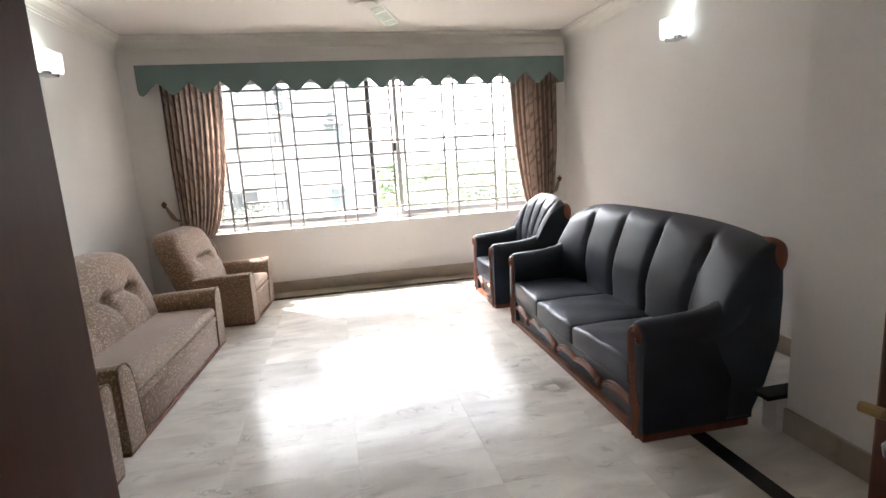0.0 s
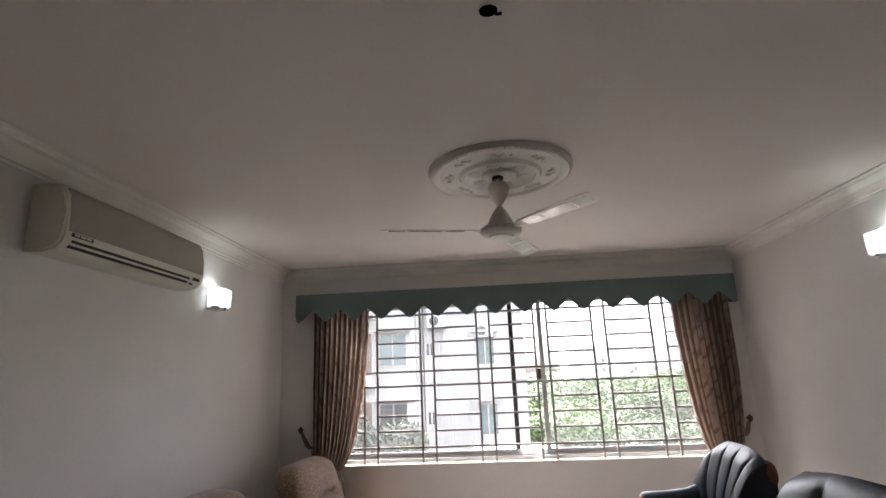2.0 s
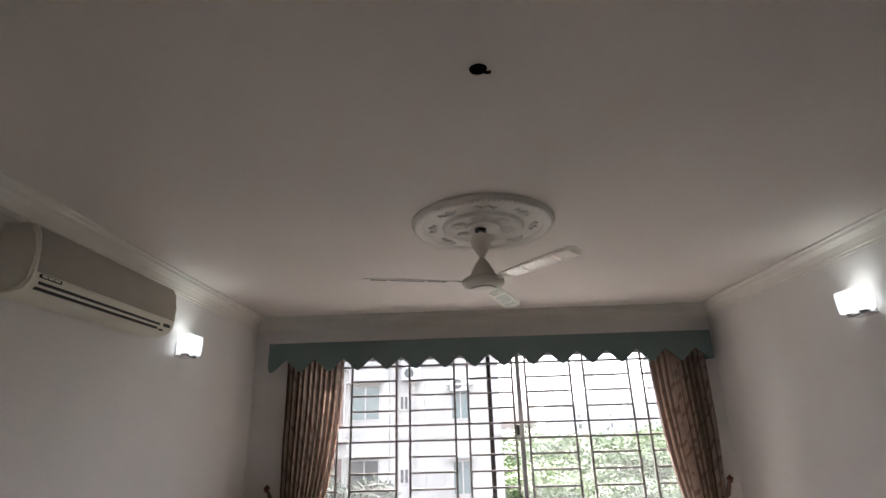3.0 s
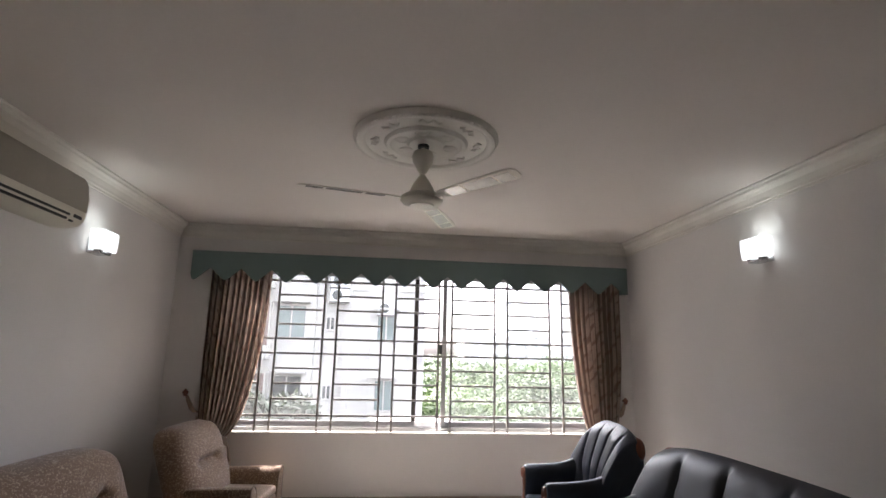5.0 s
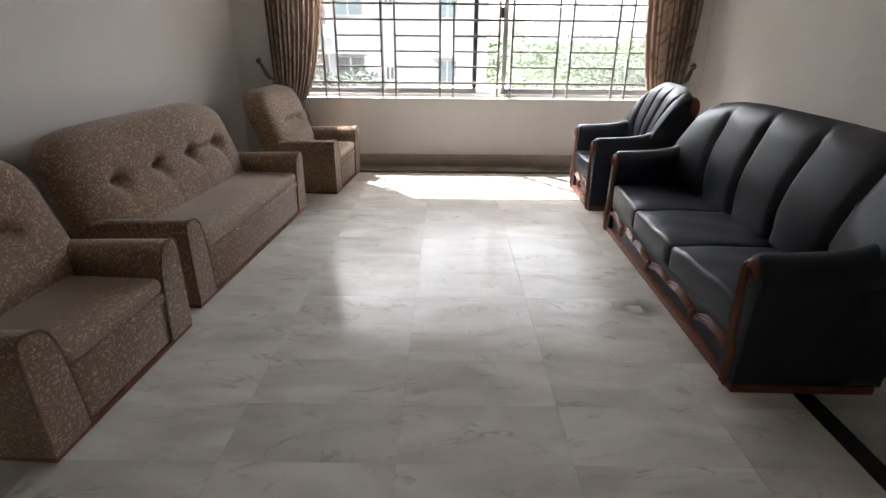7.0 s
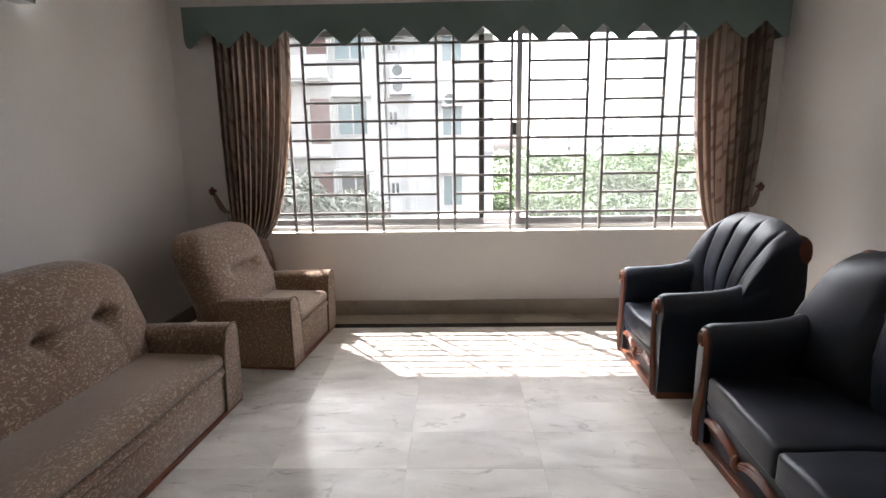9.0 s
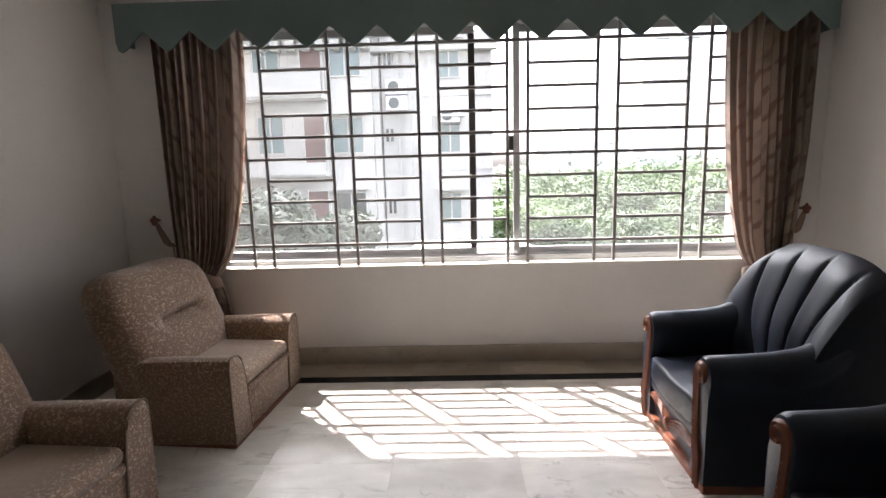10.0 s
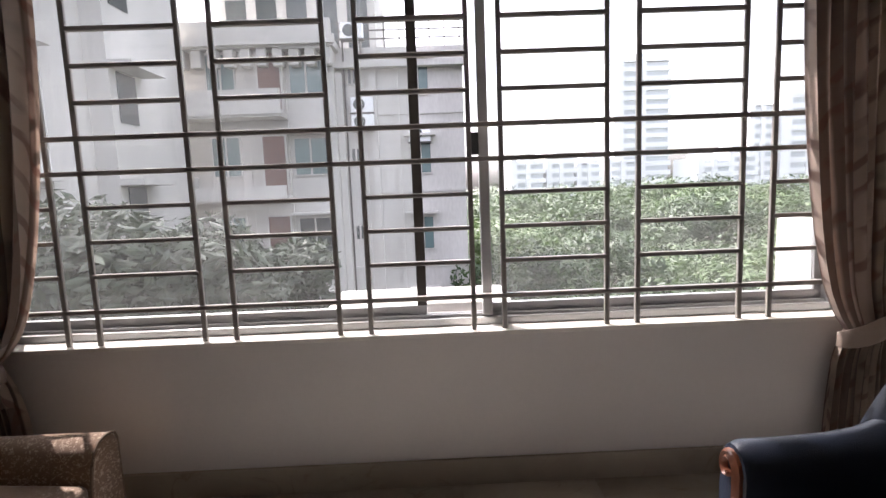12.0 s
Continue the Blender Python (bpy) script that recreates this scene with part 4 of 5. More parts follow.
for ang in (-51, 70, 193):
    turn = Matrix.Rotation(radians(ang), 4, "Z")
    tilt = Matrix.Translation((0, 0, 2.392)) @ Matrix.Rotation(radians(-11), 4, "X")
    b = cuboid(0.10, 0.20, -0.018, 0.018, -0.004, 0.004, bevel=0.003)
    bmesh.ops.transform(b, matrix=turn @ tilt, verts=b.verts[:])
    arm = part("blade_arm", b, FAN_WHITE, fan)
    b = bmesh.new()
    out = [(0.17, -0.042), (0.40, -0.056), (0.62, -0.062), (0.685, -0.055), (0.705, -0.03), (0.70, 0.02), (0.67, 0.05), (0.60, 0.058), (0.40, 0.056), (0.17, 0.042)]
    extrude(b, out, "z", -0.0025, 0.0025)
    bmesh.ops.transform(b, matrix=turn @ tilt, verts=b.verts[:])
    blade = part("blade", b, FAN_WHITE, fan)
    for x0, x1 in ((0.22, 0.33), (0.35, 0.55), (0.565, 0.66)):
        b = cuboid(x0, x1, -0.038, 0.038, -0.0033, -0.0026)
        bmesh.ops.transform(b, matrix=turn @ tilt, verts=b.verts[:])
        part("inset", b, FAN_SHINE, blade, "shiny decorative inset")

hole = thing("ceiling_light_hole", "round ceiling lamp socket hole, its dark inside a flat black disc", "light socket", pose(0.50, 2.674, CEILING))
part("rim", lathe(bmesh.new(), [(0.038, -0.001), (0.040, -0.004), (0.033, -0.005), (0.0315, -0.001)], 28), PLASTER, hole)
# Flat black disc below the ceiling stands in for the hole's shaded inside.
part("socket", lathe(bmesh.new(), [(0.0, -0.0026), (0.031, -0.0026), (0.031, -0.0012), (0, -0.0012)], 28), HOLE, hole)
part("clip", cuboid(0.022, 0.046, 0.008, 0.024, -0.008, -0.002, bevel=0.003), HOLE, hole)


def wall_lamp(m):
    """Two opal glass cups on a chrome plate; back on x = 0, throwing towards +x."""
    t = thing("wall_lamp", "lit wall lamp with two opal glass shades on a chrome bracket", "wall lamp", m, group="wall lamps")
    part("back_plate", cuboid(0.0, 0.016, -0.05, 0.05, -0.075, 0.03, bevel=0.003), CHROME, t)
    part("bracket", cuboid(0.016, 0.11, -0.075, 0.075, -0.085, -0.068, bevel=0.004), CHROME, t)
    for y in (-0.056, 0.056):
        rings = []
        for r, z in ((0.020, -0.062), (0.042, -0.060), (0.047, -0.052), (0.050, 0.0), (0.050, 0.082), (0.046, 0.084), (0.045, 0.0), (0.040, -0.050), (0.018, -0.054)):
            rings.append([(0.088 + r * c / max(abs(c), abs(d)) ** 0.82, y + r * d / max(abs(c), abs(d)) ** 0.82, z) for c, d in [(math.cos(math.pi * k / 16), math.sin(math.pi * k / 16)) for k in range(32)]])
        part("shade", loft(bmesh.new(), rings), LAMP_GLASS, t, smooth=True)
        part("cup", lathe(bmesh.new(), [(0.0, -0.072), (0.03, -0.07), (0.032, -0.061), (0, -0.059)], 20, (0.088, y)), CHROME, t)
        b = bmesh.new()
        bmesh.ops.create_uvsphere(b, u_segments=14, v_segments=10, radius=0.024, matrix=Matrix.Translation((0.088, y, 0.035)) @ Matrix.Diagonal((1, 1, 1.6, 1)))
        part("bulb", b, BULB, t, smooth=True)
    return t


wall_lamp(pose(LEFT, 5.11, 2.235))
wall_lamp(pose(RIGHT, 4.52, 2.28, 0, 0, 180))

# ---- air conditioner ----
ac = thing("air_conditioner", "old white split air conditioner with a grey-beige front panel", "air conditioner")
y0, y1, z0, z1 = 3.40, 4.655, 2.235, 2.56
side = [(0.0, 0.0), (0.10, -0.005), (0.165, 0.012), (0.195, 0.045), (0.205, 0.09), (0.203, 0.19), (0.19, 0.28), (0.165, 0.325), (0.13, 0.342), (0.0, 0.342)]
b = bmesh.new()
extrude(b, [(LEFT + u, z0 + v) for u, v in side], "y", y0, y1)
bmesh.ops.bevel(b, geom=[e for e in b.edges if abs(e.verts[0].co.y - e.verts[1].co.y) < 1e-6], offset=0.012, segments=3, affect="EDGES")
part("body", b, WHITE_PLASTIC, ac, smooth=True)
b = bmesh.new()
front = [(0.2085, 0.098), (0.2065, 0.19), (0.1935, 0.278), (0.169, 0.323), (0.162, 0.318), (0.186, 0.272), (0.197, 0.19), (0.200, 0.098)]
extrude(b, [(LEFT + u, z0 + v) for u, v in front], "y", y0 + 0.03, y1 - 0.02)
part("front_panel", b, GREY_PLASTIC, ac, "grey-beige front panel", smooth=True)
# Solid black strips on the body stand in for the slots' shaded depth.
for dz, dx in ((0.052, 0.1985), (0.028, 0.184)):
    b = cuboid(LEFT + dx - 0.01, LEFT + dx + 0.003, y0 + 0.06, y1 - 0.17, z0 + dz - 0.007, z0 + dz + 0.007, bevel=0.002)
    part("slot_shade_strip", b, BLACK_PLASTIC, ac, "black strip for the shade in an air outlet slot")
b = cuboid(LEFT + 0.20, LEFT + 0.2085, y0 + 0.05, y0 + 0.19, z0 + 0.074, z0 + 0.094, bevel=0.004)
badge = part("display", b, BLACK_PLASTIC, ac, "dark display strip")
for k in range(3):
    part("lamp_window", cuboid(LEFT + 0.2085, LEFT + 0.2105, y0 + 0.062 + 0.04 * k, y0 + 0.094 + 0.04 * k, z0 + 0.079, z0 + 0.089), WHITE_PLASTIC, badge)
part("sensor", cuboid(LEFT + 0.192, LEFT + 0.204, y1 - 0.13, y1 - 0.05, z0 + 0.045, z0 + 0.066, bevel=0.004), BLACK_PLASTIC, ac)
part("sensor", cuboid(LEFT + 0.172, LEFT + 0.184, y1 - 0.14, y1 - 0.10, z0 + 0.018, z0 + 0.03, bevel=0.003), BLACK_PLASTIC, ac)

# ---- outside ----
SOIL = material("ground_soil", (0.05, 0.065, 0.035), (0.10, 0.10, 0.07), 0.9, 0.05, 2)
EXT = material("weathered_white_render", (0.42, 0.405, 0.375), (0.60, 0.58, 0.545), 0.8, 0.5, 12, 0.1, stretch=(1, 1, 0.3))
EXT_TILE = material("cream_wall_tile", (0.44, 0.415, 0.375), (0.52, 0.49, 0.45), 0.6, 0.8, 20, 0.1)
# Paled in the colour for distance haze; the near cooling units are plain white.
EXT_FAR = material("white_and_hazed_render", (0.78, 0.79, 0.80), (0.84, 0.85, 0.85), 0.7, 0.2, 2, 0.0)
FAR_GLASS = material("hazed_far_glazing", (0.52, 0.55, 0.57), (0.58, 0.61, 0.63), 0.3, 0.2, 2, 0.0)
GREEN_GLASS = material("green_tinted_pane", (0.10, 0.155, 0.155), (0.16, 0.22, 0.215), 0.12, 0.6, 5, 0.0)
DARK_PANE = material("dark_pane", (0.03, 0.04, 0.04), (0.06, 0.07, 0.07), 0.15, 0.6, 5, 0.0)
BROWN_DOOR = material("red_brown_door", (0.10, 0.045, 0.035), (0.14, 0.065, 0.05), 0.6, 2, 30)
BARK = material("bark", (0.07, 0.055, 0.04), (0.12, 0.10, 0.075), 0.9, 3, 20, 0.4)
tagged(part("ground", cuboid(-900, 900, 6.9, 1800, -11.0, -10.5), SOIL), "dull green-brown ground far below the window", "ground", kind="structure")


def leaf_material(name, a, b):
    m = bpy.data.materials.new(name)
    m.use_nodes = True
    n, l = m.node_tree.nodes, m.node_tree.links
    bs = n["Principled BSDF"]
    geo, info, ramp, add = n.new("ShaderNodeNewGeometry"), n.new("ShaderNodeObjectInfo"), n.new("ShaderNodeValToRGB"), n.new("ShaderNodeMix")
    add.inputs[0].default_value = 0.55
    l.new(geo.outputs["Random Per Island"], add.inputs[2])
    l.new(info.outputs["Random"], add.inputs[3])
    ramp.color_ramp.elements[0].color, ramp.color_ramp.elements[1].color = (*a, 1), (*b, 1)
    l.new(add.outputs[0], ramp.inputs[0])
    l.new(ramp.outputs[0], bs.inputs["Base Color"])
    bs.inputs["Roughness"].default_value = 0.5
    tl, mix = n.new("ShaderNodeBsdfTranslucent"), n.new("ShaderNodeMixShader")
    l.new(ramp.outputs[0], tl.inputs[0])
    mix.inputs[0].default_value = 0.22
    l.new(bs.outputs[0], mix.inputs[1])
    l.new(tl.outputs[0], mix.inputs[2])
    l.new(mix.outputs[0], n["Material Output"].inputs[0])
    return m


# The grove's dark leaf tone also paints in shade between clumps.
LEAF = leaf_material("leaves_bright", (0.014, 0.034, 0.009), (0.085, 0.14, 0.034))
LEAF_DARK = leaf_material("leaves_dark", (0.018, 0.027, 0.015), (0.078, 0.10, 0.058))


def tree(seed, radius, height, leaves, size, mat, label):
    """A forked trunk and a crown of leaf sprays gathered in uneven clumps; crown's top at z = 0."""
    rnd = random.Random(seed)
    t = thing("tree", label, "tree", group="trees outside the window")
    b = bmesh.new()
    foot = -height
    tube(b, [(0, 0, foot), (0.1, 0.05, foot * 0.6), (0.0, 0.1, -radius * 0.9)], 0.16, 8)
    clumps = []
    for k in range(22):
        a = rnd.uniform(0, 6.28)
        r = radius * math.sqrt(rnd.uniform(0.05, 1)) * 0.8
        z = -radius * (0.25 + 0.55 * rnd.random()) - 0.25 * r
        clumps.append((Vector((r * math.cos(a), r * math.sin(a), z)), radius * rnd.uniform(0.19, 0.34)))
    clumps.append((Vector((0, 0, -radius * 0.35)), radius * 0.36))
    for c, _ in clumps[:9]:
        tube(b, [(0, 0.1, -radius * 1.3), c * 0.5 + Vector((0, 0, -radius * 0.5)), c], 0.05, 5)
    part("trunk", b, BARK, t)
    vs, fs = [], []
    for _ in range(leaves):
        c, cr = clumps[rnd.randrange(len(clumps))]
        d = Vector((rnd.gauss(0, 1), rnd.gauss(0, 1), rnd.gauss(0, 0.8))).normalized()
        p = c + d * cr * rnd.uniform(0.75, 1.05)
        u = (d.orthogonal().normalized() * rnd.uniform(-1, 1) + Vector((rnd.uniform(-1, 1), rnd.uniform(-1, 1), rnd.uniform(-0.7, 0.2)))).normalized()
        n_ = (d + Vector((rnd.uniform(-.6, .6), rnd.uniform(-.6, .6), rnd.uniform(0, .8)))).normalized()
        w = u.cross(n_).normalized()
        s = size * rnd.uniform(0.6, 1.3)
        k = len(vs)
        vs += [p - u * s, p + w * s * 0.38 - n_ * s * 0.1, p + u * s, p - w * s * 0.38 - n_ * s * 0.1]
        fs.append((k, k + 1, k + 2, k + 3))
    me = bpy.data.meshes.new("crown")
    me.from_pydata([tuple(v) for v in vs], [], fs)
    me.materials.append(mat)
    o = new("crown", me)
    o.parent = t
    return t


GREEN_LABEL = "leafy green tree in the grove below the window"
kinds = [tree(11 + k, 3.2, 11.0, 6000, 0.15, LEAF, GREEN_LABEL) for k in range(3)]
rnd = random.Random(3)
spots = []
for y, gap in ((17, 2.6), (20.5, 3.0), (25, 3.4), (31, 3.9), (39, 4.6), (50, 5.6), (64, 7), (84, 9), (112, 11)):
    x = 2.0 + 0.12 * (y - 4.4) + (1.2 if y < 25 else 0)
    while x < 0.80 * (y - 4.4) + 5:
        top = -2.6 + 3.6 * (1 - math.exp(-(y - 15) / 22)) + 0.008 * y + rnd.uniform(-1.7, 0.8)
        spots.append((x + rnd.uniform(-0.4, 0.4), y + rnd.uniform(-1, 1), top, gap / 3.4 * rnd.uniform(0.9, 1.15)))
        x += gap
for k, (x, y, z, s) in enumerate(spots):
    o = kinds[k] if k < 3 else copy_thing(kinds[k % 3], Matrix())
    o.matrix_basis = pose(x, y, z, 0, 0, 77 * k) @ Matrix.Diagonal((s, s, max(1.0, s * 0.8), 1))
near = tree(40, 2.3, 12.4, 17000, 0.115, LEAF_DARK, "broad-leaved tree in front of the apartment block")
near.matrix_basis = pose(-4.9, 12.6, 1.5) @ Matrix.Diagonal((1.35, 1.2, 1.25, 1))
near2 = tree(41, 1.9, 12.4, 12000, 0.115, LEAF_DARK, "broad-leaved tree in front of the apartment block")
near2.matrix_basis = pose(-2.95, 13.8, 0.75)


def facade_window(parent, x0, x1, z0, z1, y, pane_mat, hood=False):
    """A two-light window set into a wall face that looks towards -y."""
    w = part("window", cuboid(x0, x1, y - 0.03, y + 0.12, z0, z1), DARK_PANE, parent)
    mid = (x0 + x1) / 2
    b = bmesh.new()
    for a in ((x0 - 0.05, x0, z0 - 0.05, z1 + 0.05), (x1, x1 + 0.05, z0 - 0.05, z1 + 0.05), (x0, x1, z0 - 0.05, z0), (x0, x1, z1, z1 + 0.05), (mid - 0.03, mid + 0.03, z0, z1)):
        box(b, a[0], a[1], y - 0.07, y + 0.05, a[2], a[3])
    part("frame", b, EXT, w)
    part("pane", cuboid(x0 + 0.01, mid - 0.04, y - 0.045, y - 0.035, z0 + 0.01, z1 - 0.01), pane_mat, w)
    part("pane", cuboid(mid + 0.04, x1 - 0.01, y - 0.05, y - 0.04, z0 + 0.01, z1 - 0.01), pane_mat, w)
    if hood:
        part("hood", cuboid(x0 - 0.2, x1 + 0.2, y - 0.5, y, z1 + 0.14, z1 + 0.22), EXT, w)


def cooling_unit(x, y, z):
    c = thing("outdoor_unit", "white air conditioner outdoor unit on the facade", "air conditioner", pose(x, y, z), group="outdoor cooling units")
    part("case", cuboid(-0.4, 0.4, -0.3, 0.0, 0, 0.55, bevel=0.02), EXT_FAR, c)
    b = lathe(bmesh.new(), [(0, 0), (0.21, 0), (0.21, 0.02), (0, 0.02)], 20)
    bmesh.ops.transform(b, matrix=Matrix.Translation((-0.1, -0.3, 0.28)) @ Matrix.Rotation(radians(90), 4, "X"), verts=b.verts[:])
    part("fan_grille", b, DARK_PANE, c)
    part("bracket", cuboid(-0.42, 0.42, -0.32, 0.0, -0.06, 0.0), DARK_METAL, c)


block = thing("apartment_building", "weathered white apartment block with green panes and balconies", "building")
part("wall", cuboid(-2.55, 2.10, 24.0, 33, -10.5, 5.9), EXT, block)
part("wall", cuboid(-8.0, -2.55, 23.4, 33, -10.5, 6.35), EXT, block)
part("wall", cuboid(-12.0, -8.0, 24.3, 33, -10.5, 6.35), EXT, block)
part("pilaster", cuboid(-2.54, -2.30, 23.7, 24.0, -10.5, 5.6), EXT, block)
part("pilaster", cuboid(-1.35, -1.10, 23.85, 24.0, -10.5, 5.9), EXT, block)
part("pilaster", cuboid(-0.42, -0.30, 23.88, 24.0, -10.5, 5.9), EXT, block)
roof = part("roof", cuboid(-8.3, -2.4, 22.9, 33.2, 6.35, 6.6), EXT, block)
part("parapet", cuboid(-8.2, -2.5, 23.0, 23.2, 6.6, 7.3), EXT, roof)
part("parapet", cuboid(-2.5, 2.2, 23.9, 24.1, 5.9, 6.5), EXT, roof)
part("cornice", cuboid(-8.35, -2.35, 22.75, 22.9, 6.42, 6.7), EXT, roof)
part("cornice", cuboid(-2.6, 2.3, 23.6, 24.0, 5.75, 5.95), EXT, roof)
part("cornice", cuboid(-12.0, -8.3, 23.9, 24.3, 6.1, 6.5), EXT, roof)
for k in range(10):
    part("bracket", cuboid(-7.9 + 0.56 * k, -7.55 + 0.56 * k, 22.95, 23.4, 5.75, 6.35, bevel=0.04), EXT, roof)
for k in range(9):
    part("rail_post", cuboid(-2.4 + 0.55 * k, -2.36 + 0.55 * k, 24.0, 24.04, 6.5, 7.4), DARK_METAL, roof)
for z in (6.8, 7.1, 7.38):
    part("top_rail", cuboid(-2.5, 2.2, 23.995, 24.035, z, z + 0.045), DARK_METAL, roof)
head = part("stair_head", cuboid(-7.4, -1.2, 26, 31, 6.6, 9.8), EXT, roof)
# Thin dark panels on the solid wall give the shade of openings.
for k in range(5):
    part("dark_opening_panel", cuboid(-7.1 + 1.2 * k, -6.3 + 1.2 * k, 25.97, 26.0, 7.0, 9.0), DARK_PANE, head)
for k in range(-3, 2):
    z = 1.28 + 2.87 * k
    facade_window(block, -4.08, -2.95, z + 0.72, z + 2.0, 23.4, GREEN_GLASS if k > -1 else DARK_PANE, True)
    facade_window(block, 0.06, 0.80, z + 0.65, z + 1.85, 24.0, GREEN_GLASS, True)
    facade_window(block, -2.12, -1.82, z + 1.1, z + 1.6, 24.0, DARK_PANE)
    bal = part("balcony", cuboid(-7.75, -4.25, 22.45, 23.4, z - 0.18, z), EXT, block)
    part("parapet", cuboid(-7.75, -4.25, 22.45, 22.57, z, z + (0.35 if k == 0 else 0.75)), EXT, bal)
    part("end_wall", cuboid(-7.75, -7.6, 22.57, 23.33, z, z + 0.75), EXT, bal)
    part("ledge", cuboid(-7.85, -4.15, 22.38, 22.45, z - 0.10, z + 0.02), EXT, bal)
    part("back_wall", cuboid(-7.75, -4.25, 23.34, 23.4, z, z + 2.6), EXT, bal)
    for q in range(8):
        for w in range(5):
            part("wall_tile", cuboid(-7.74 + 0.7 * w, -7.06 + 0.7 * w, 23.32, 23.345, z + 0.3 * q + 0.012, z + 0.3 * q + 0.285), EXT_TILE, bal)
    facade_window(block, -6.98, -6.02, z + 0.75, z + 2.1, 23.32, GREEN_GLASS)
    door_out = part("door", cuboid(-5.18, -4.40, 23.24, 23.31, z, z + 2.1), BROWN_DOOR, block)
    part("frame", cuboid(-5.26, -5.18, 23.22, 23.31, z, z + 2.16), EXT, door_out)
    part("frame", cuboid(-4.40, -4.32, 23.22, 23.31, z, z + 2.16), EXT, door_out)
    part("pipe", cuboid(-1.62, -1.55, 23.90, 23.97, z, z + 2.86), EXT, block)
    part("pipe", cuboid(-2.28, -2.22, 23.90, 23.97, z, z + 2.86), DARK_METAL, block)
    part("band", cuboid(-2.3, 2.12, 23.94, 24.0, z - 0.06, z + 0.05), EXT, block)
cooling_unit(-1.62, 23.88, 3.55)
cooling_unit(-1.62, 23.88, 4.16)
cooling_unit(-1.85, 23.88, 6.75)
cooling_unit(0.42, 23.95, 3.05)
cooling_unit(-9.0, 24.3, 3.55)

side_block = thing("house", "white side building with concrete window hoods", "building")
part("wall", cuboid(-17, -7.5, 16.0, 22.5, -10.5, 12), EXT, side_block)
part("bay", cuboid(-7.5, -6.95, 17.5, 20.5, -10.5, 11.5), EXT, side_block)
for k in range(-2, 4):
    z = -0.2 + 2.87 * k
    facade_window(side_block, -9.5, -9.05, z + 1.0, z + 1.7, 16.0, DARK_PANE, True)
    facade_window(side_block, -12.6, -11.4, z + 0.8, z + 1.9, 16.0, DARK_PANE, True)
    part("hood", cuboid(-6.95, -6.3, 17.4, 19.0, z + 1.9, z + 2.05), EXT, side_block)
    part("hood", cuboid(-8.3, -7.2, 15.35, 16.0, z + 2.0, z + 2.14), EXT, side_block)
    part("window", cuboid(-6.97, -6.92, 17.8, 18.6, z + 0.6, z + 1.85), DARK_PANE, side_block)
    part("ledge", cuboid(-17, -7.45, 15.92, 16.0, z - 0.05, z + 0.06), EXT, side_block)


def far_tower(x0, x1, y0, y1, top, storey, label):
    """A high-rise of projecting floor bands and set-back glazing."""
    t = thing("tower", label, "building", group="far towers")
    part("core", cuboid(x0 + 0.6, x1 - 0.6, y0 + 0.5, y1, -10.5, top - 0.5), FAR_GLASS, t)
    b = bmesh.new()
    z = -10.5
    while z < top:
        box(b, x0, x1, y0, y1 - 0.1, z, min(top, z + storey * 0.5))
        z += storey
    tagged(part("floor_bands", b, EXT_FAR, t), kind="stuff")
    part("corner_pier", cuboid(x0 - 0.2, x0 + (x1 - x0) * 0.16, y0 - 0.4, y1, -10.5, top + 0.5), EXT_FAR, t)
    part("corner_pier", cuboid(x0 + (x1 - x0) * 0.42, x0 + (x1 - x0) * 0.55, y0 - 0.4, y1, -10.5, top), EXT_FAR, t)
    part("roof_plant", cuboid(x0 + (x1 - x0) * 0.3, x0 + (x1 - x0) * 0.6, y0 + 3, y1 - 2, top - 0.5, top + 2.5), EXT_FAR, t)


far_tower(52.6, 68.7, 150, 168, 34, 2.6, "grey high-rise tower, paled in colour for distance haze")
far_tower(36.7, 49.0, 165, 180, 20, 2.6, "apartment tower, paled in colour for distance haze")
far_tower(91, 99, 150, 165, 21, 2.6, "apartment tower, paled in colour for distance haze")
far_tower(100, 118, 150, 170, 24, 3.0, "grey office tower, paled in colour for distance haze")
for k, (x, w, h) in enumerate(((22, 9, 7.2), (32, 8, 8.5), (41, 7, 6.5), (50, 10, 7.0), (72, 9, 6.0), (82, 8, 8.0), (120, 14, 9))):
    far_tower(x, x + w, 140 + 3 * k % 11, 155, h, 2.4, "low housing block beyond the trees, paled in colour for haze")

# concrete ledge and fin on the outer wall
structure("ledge_outside", cuboid(0.25, 1.15, 6.90, 7.30, 0.66, 0.80, bevel=0.01), EXT, "white concrete ledge below the window outside", "ledge")
# Unseen slab, assumed so that the sun patch ends at its near edge.
structure("unseen_sunshade", cuboid(OPEN_L - 0.2, OPEN_R + 0.2, 6.885, 7.40, 3.09, 3.17, bevel=0.01), EXT, "unseen concrete sunshade slab, added to trim the sun patch", "sunshade")
structure("fin_outside", cuboid(2.86, 3.02, 6.885, 7.5, -1.0, 1.1, bevel=0.01), EXT, "white rendered fin beside the window outside", "wall")

# ---- floor: slabs laid one by one ----
floor = structure("floor", cuboid(LEFT - 0.15, RIGHT + 0.15, -2.65, 6.88, -0.06, -0.012), GROUT, "polished white marble floor in oblong slabs", "floor")


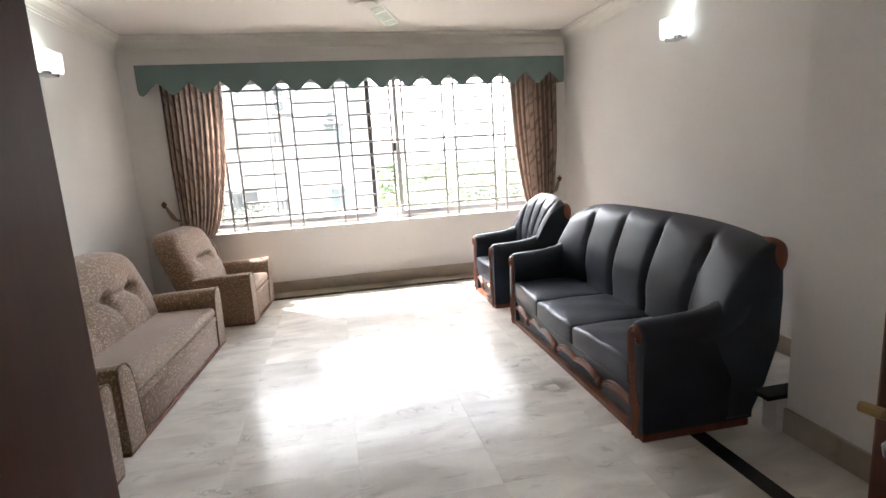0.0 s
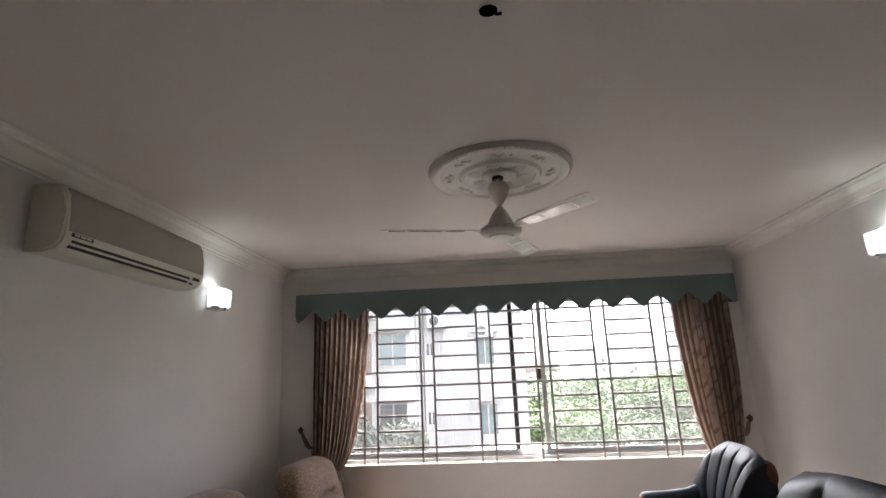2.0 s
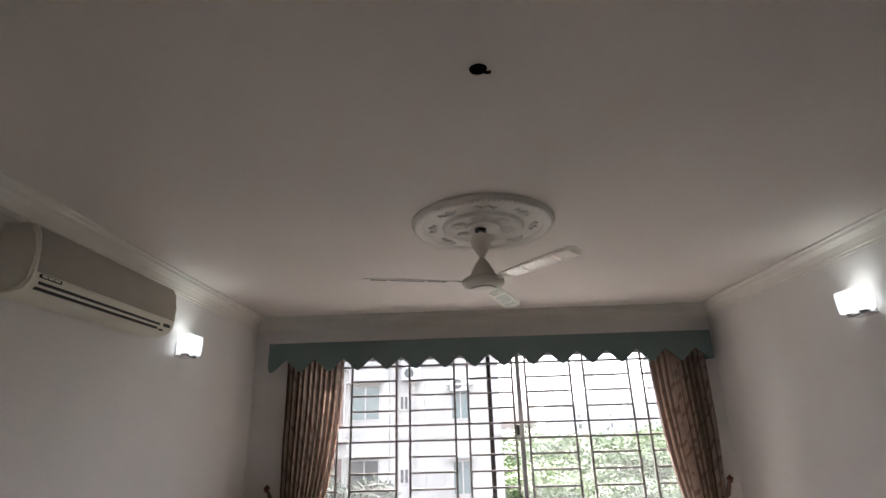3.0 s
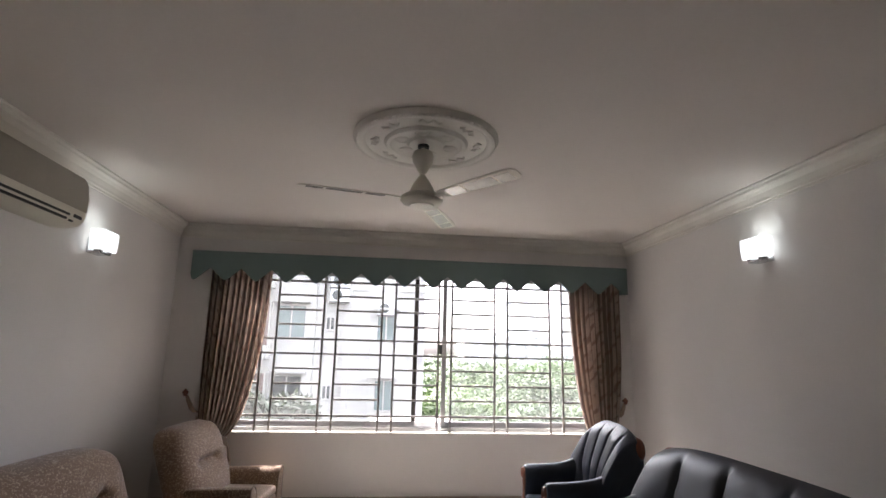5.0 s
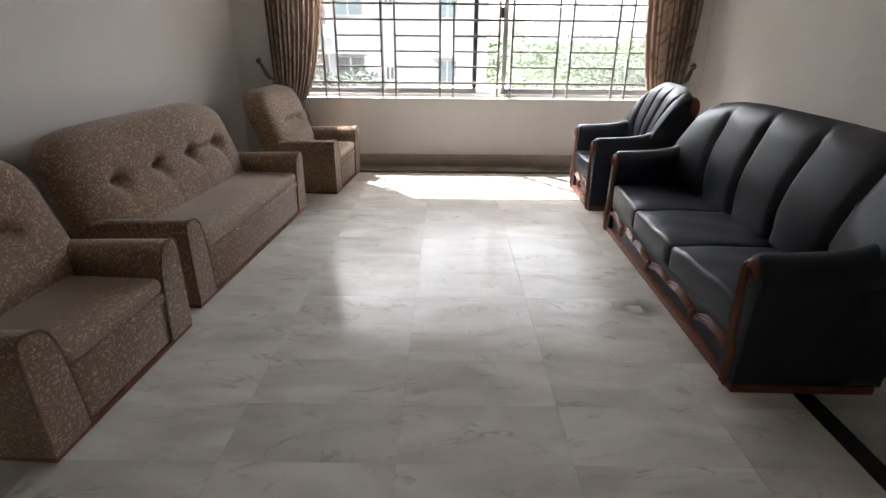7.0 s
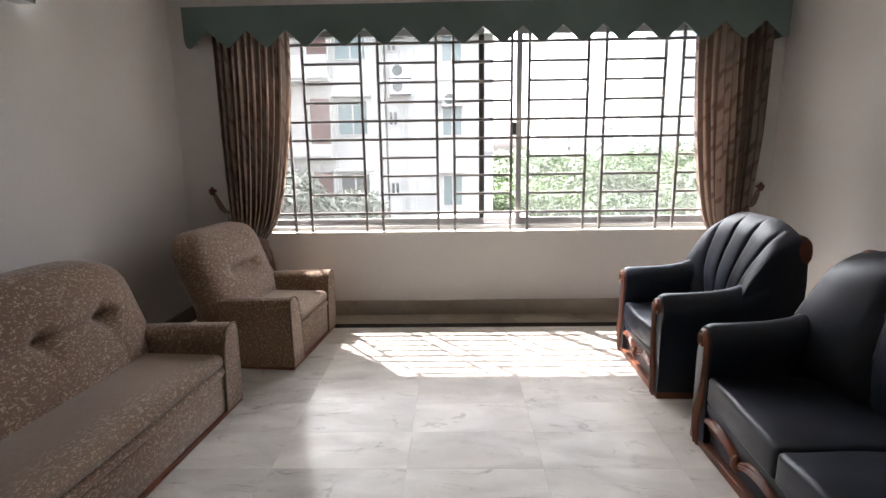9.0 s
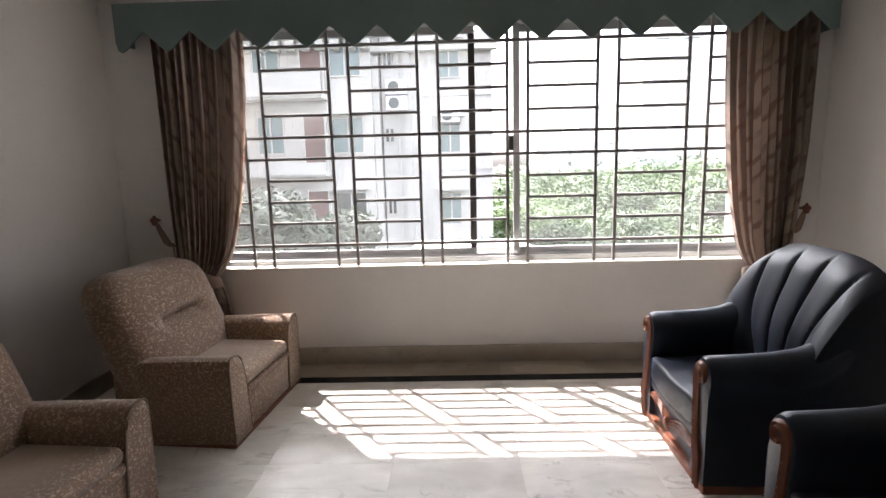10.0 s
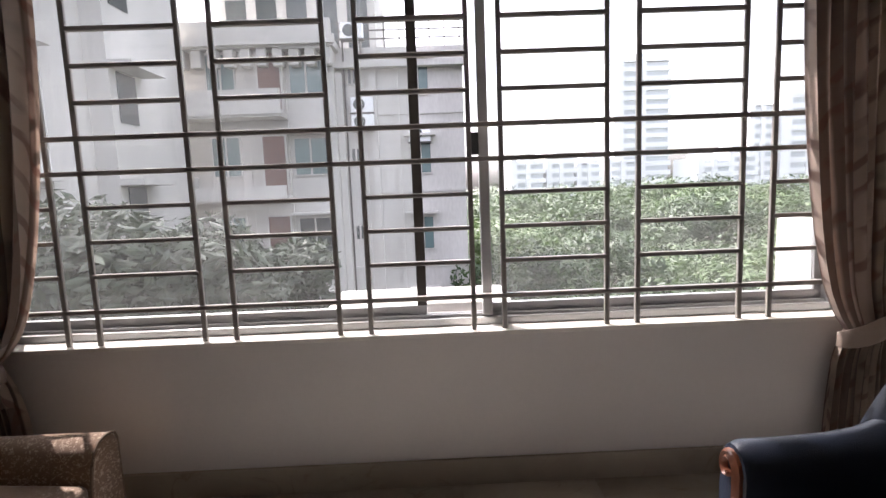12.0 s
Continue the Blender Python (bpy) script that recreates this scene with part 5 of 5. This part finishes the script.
def slab(w, d, mat):
    """One stone slab with a fine chamfer, top on z = 0."""
    me = bpy.data.meshes.new("slab")
    c, g = 0.0005, 0.0002
    rings = [[(sx * (w / 2 - i), sy * (d / 2 - i), z) for sx, sy in ((-1, -1), (1, -1), (1, 1), (-1, 1))] for i, z in ((g, -0.012), (g, -c), (g + c, 0.0))]
    bm = loft(bmesh.new(), rings)
    bmesh.ops.recalc_face_normals(bm, faces=bm.faces[:])
    bm.to_mesh(me)
    bm.free()
    me.materials.append(mat)
    return me


def lay(me, name, x, y):
    o = new(name, me)
    o.parent = floor
    o.location = (x, y, 0)


def tiling(x0, x1, y0, y1, xs, ys, mat, name):
    """Fills a rectangle with slabs between the joint lines xs and ys."""
    made = {}
    xs = [x0] + [x for x in xs if x0 + 0.01 < x < x1 - 0.01] + [x1]
    ys = [y0] + [y for y in ys if y0 + 0.01 < y < y1 - 0.01] + [y1]
    for xa, xb in zip(xs, xs[1:]):
        for ya, yb in zip(ys, ys[1:]):
            key = (round(xb - xa, 4), round(yb - ya, 4))
            if key not in made:
                made[key] = slab(*key, mat)
            lay(made[key], name, (xa + xb) / 2, (ya + yb) / 2)


COLS = [0.255 + 0.61 * k for k in range(-4, 6)]
ROWS = [2.675 + 0.30 * k for k in range(-6, 14)]
BAND_N, BAND_F, BAND_L, BAND_R = 6.315, 6.41, 1.85, 1.935
tiling(LEFT, BAND_L, BACK, BAND_N, COLS, ROWS, MARBLE, "slab")
tiling(BAND_R, RIGHT, 2.66, BAND_N, [2.47], ROWS, MARBLE, "slab")
tiling(BAND_R, PIER, BACK, 2.66, [], ROWS, MARBLE, "slab")
tiling(BAND_L, BAND_R, BACK, BAND_N, [], ROWS[::2], GRANITE, "border_slab")
tiling(LEFT, RIGHT, BAND_N, BAND_F, COLS, [], GRANITE, "border_slab")
tiling(LEFT, RIGHT, BAND_F, FAR, COLS, [], BEIGE, "edge_slab")
tiling(LEFT, RIGHT, -2.5, BACK, COLS, [-2.2, -1.6, -1.0, -0.4, 0.2, 0.8], MARBLE, "slab")
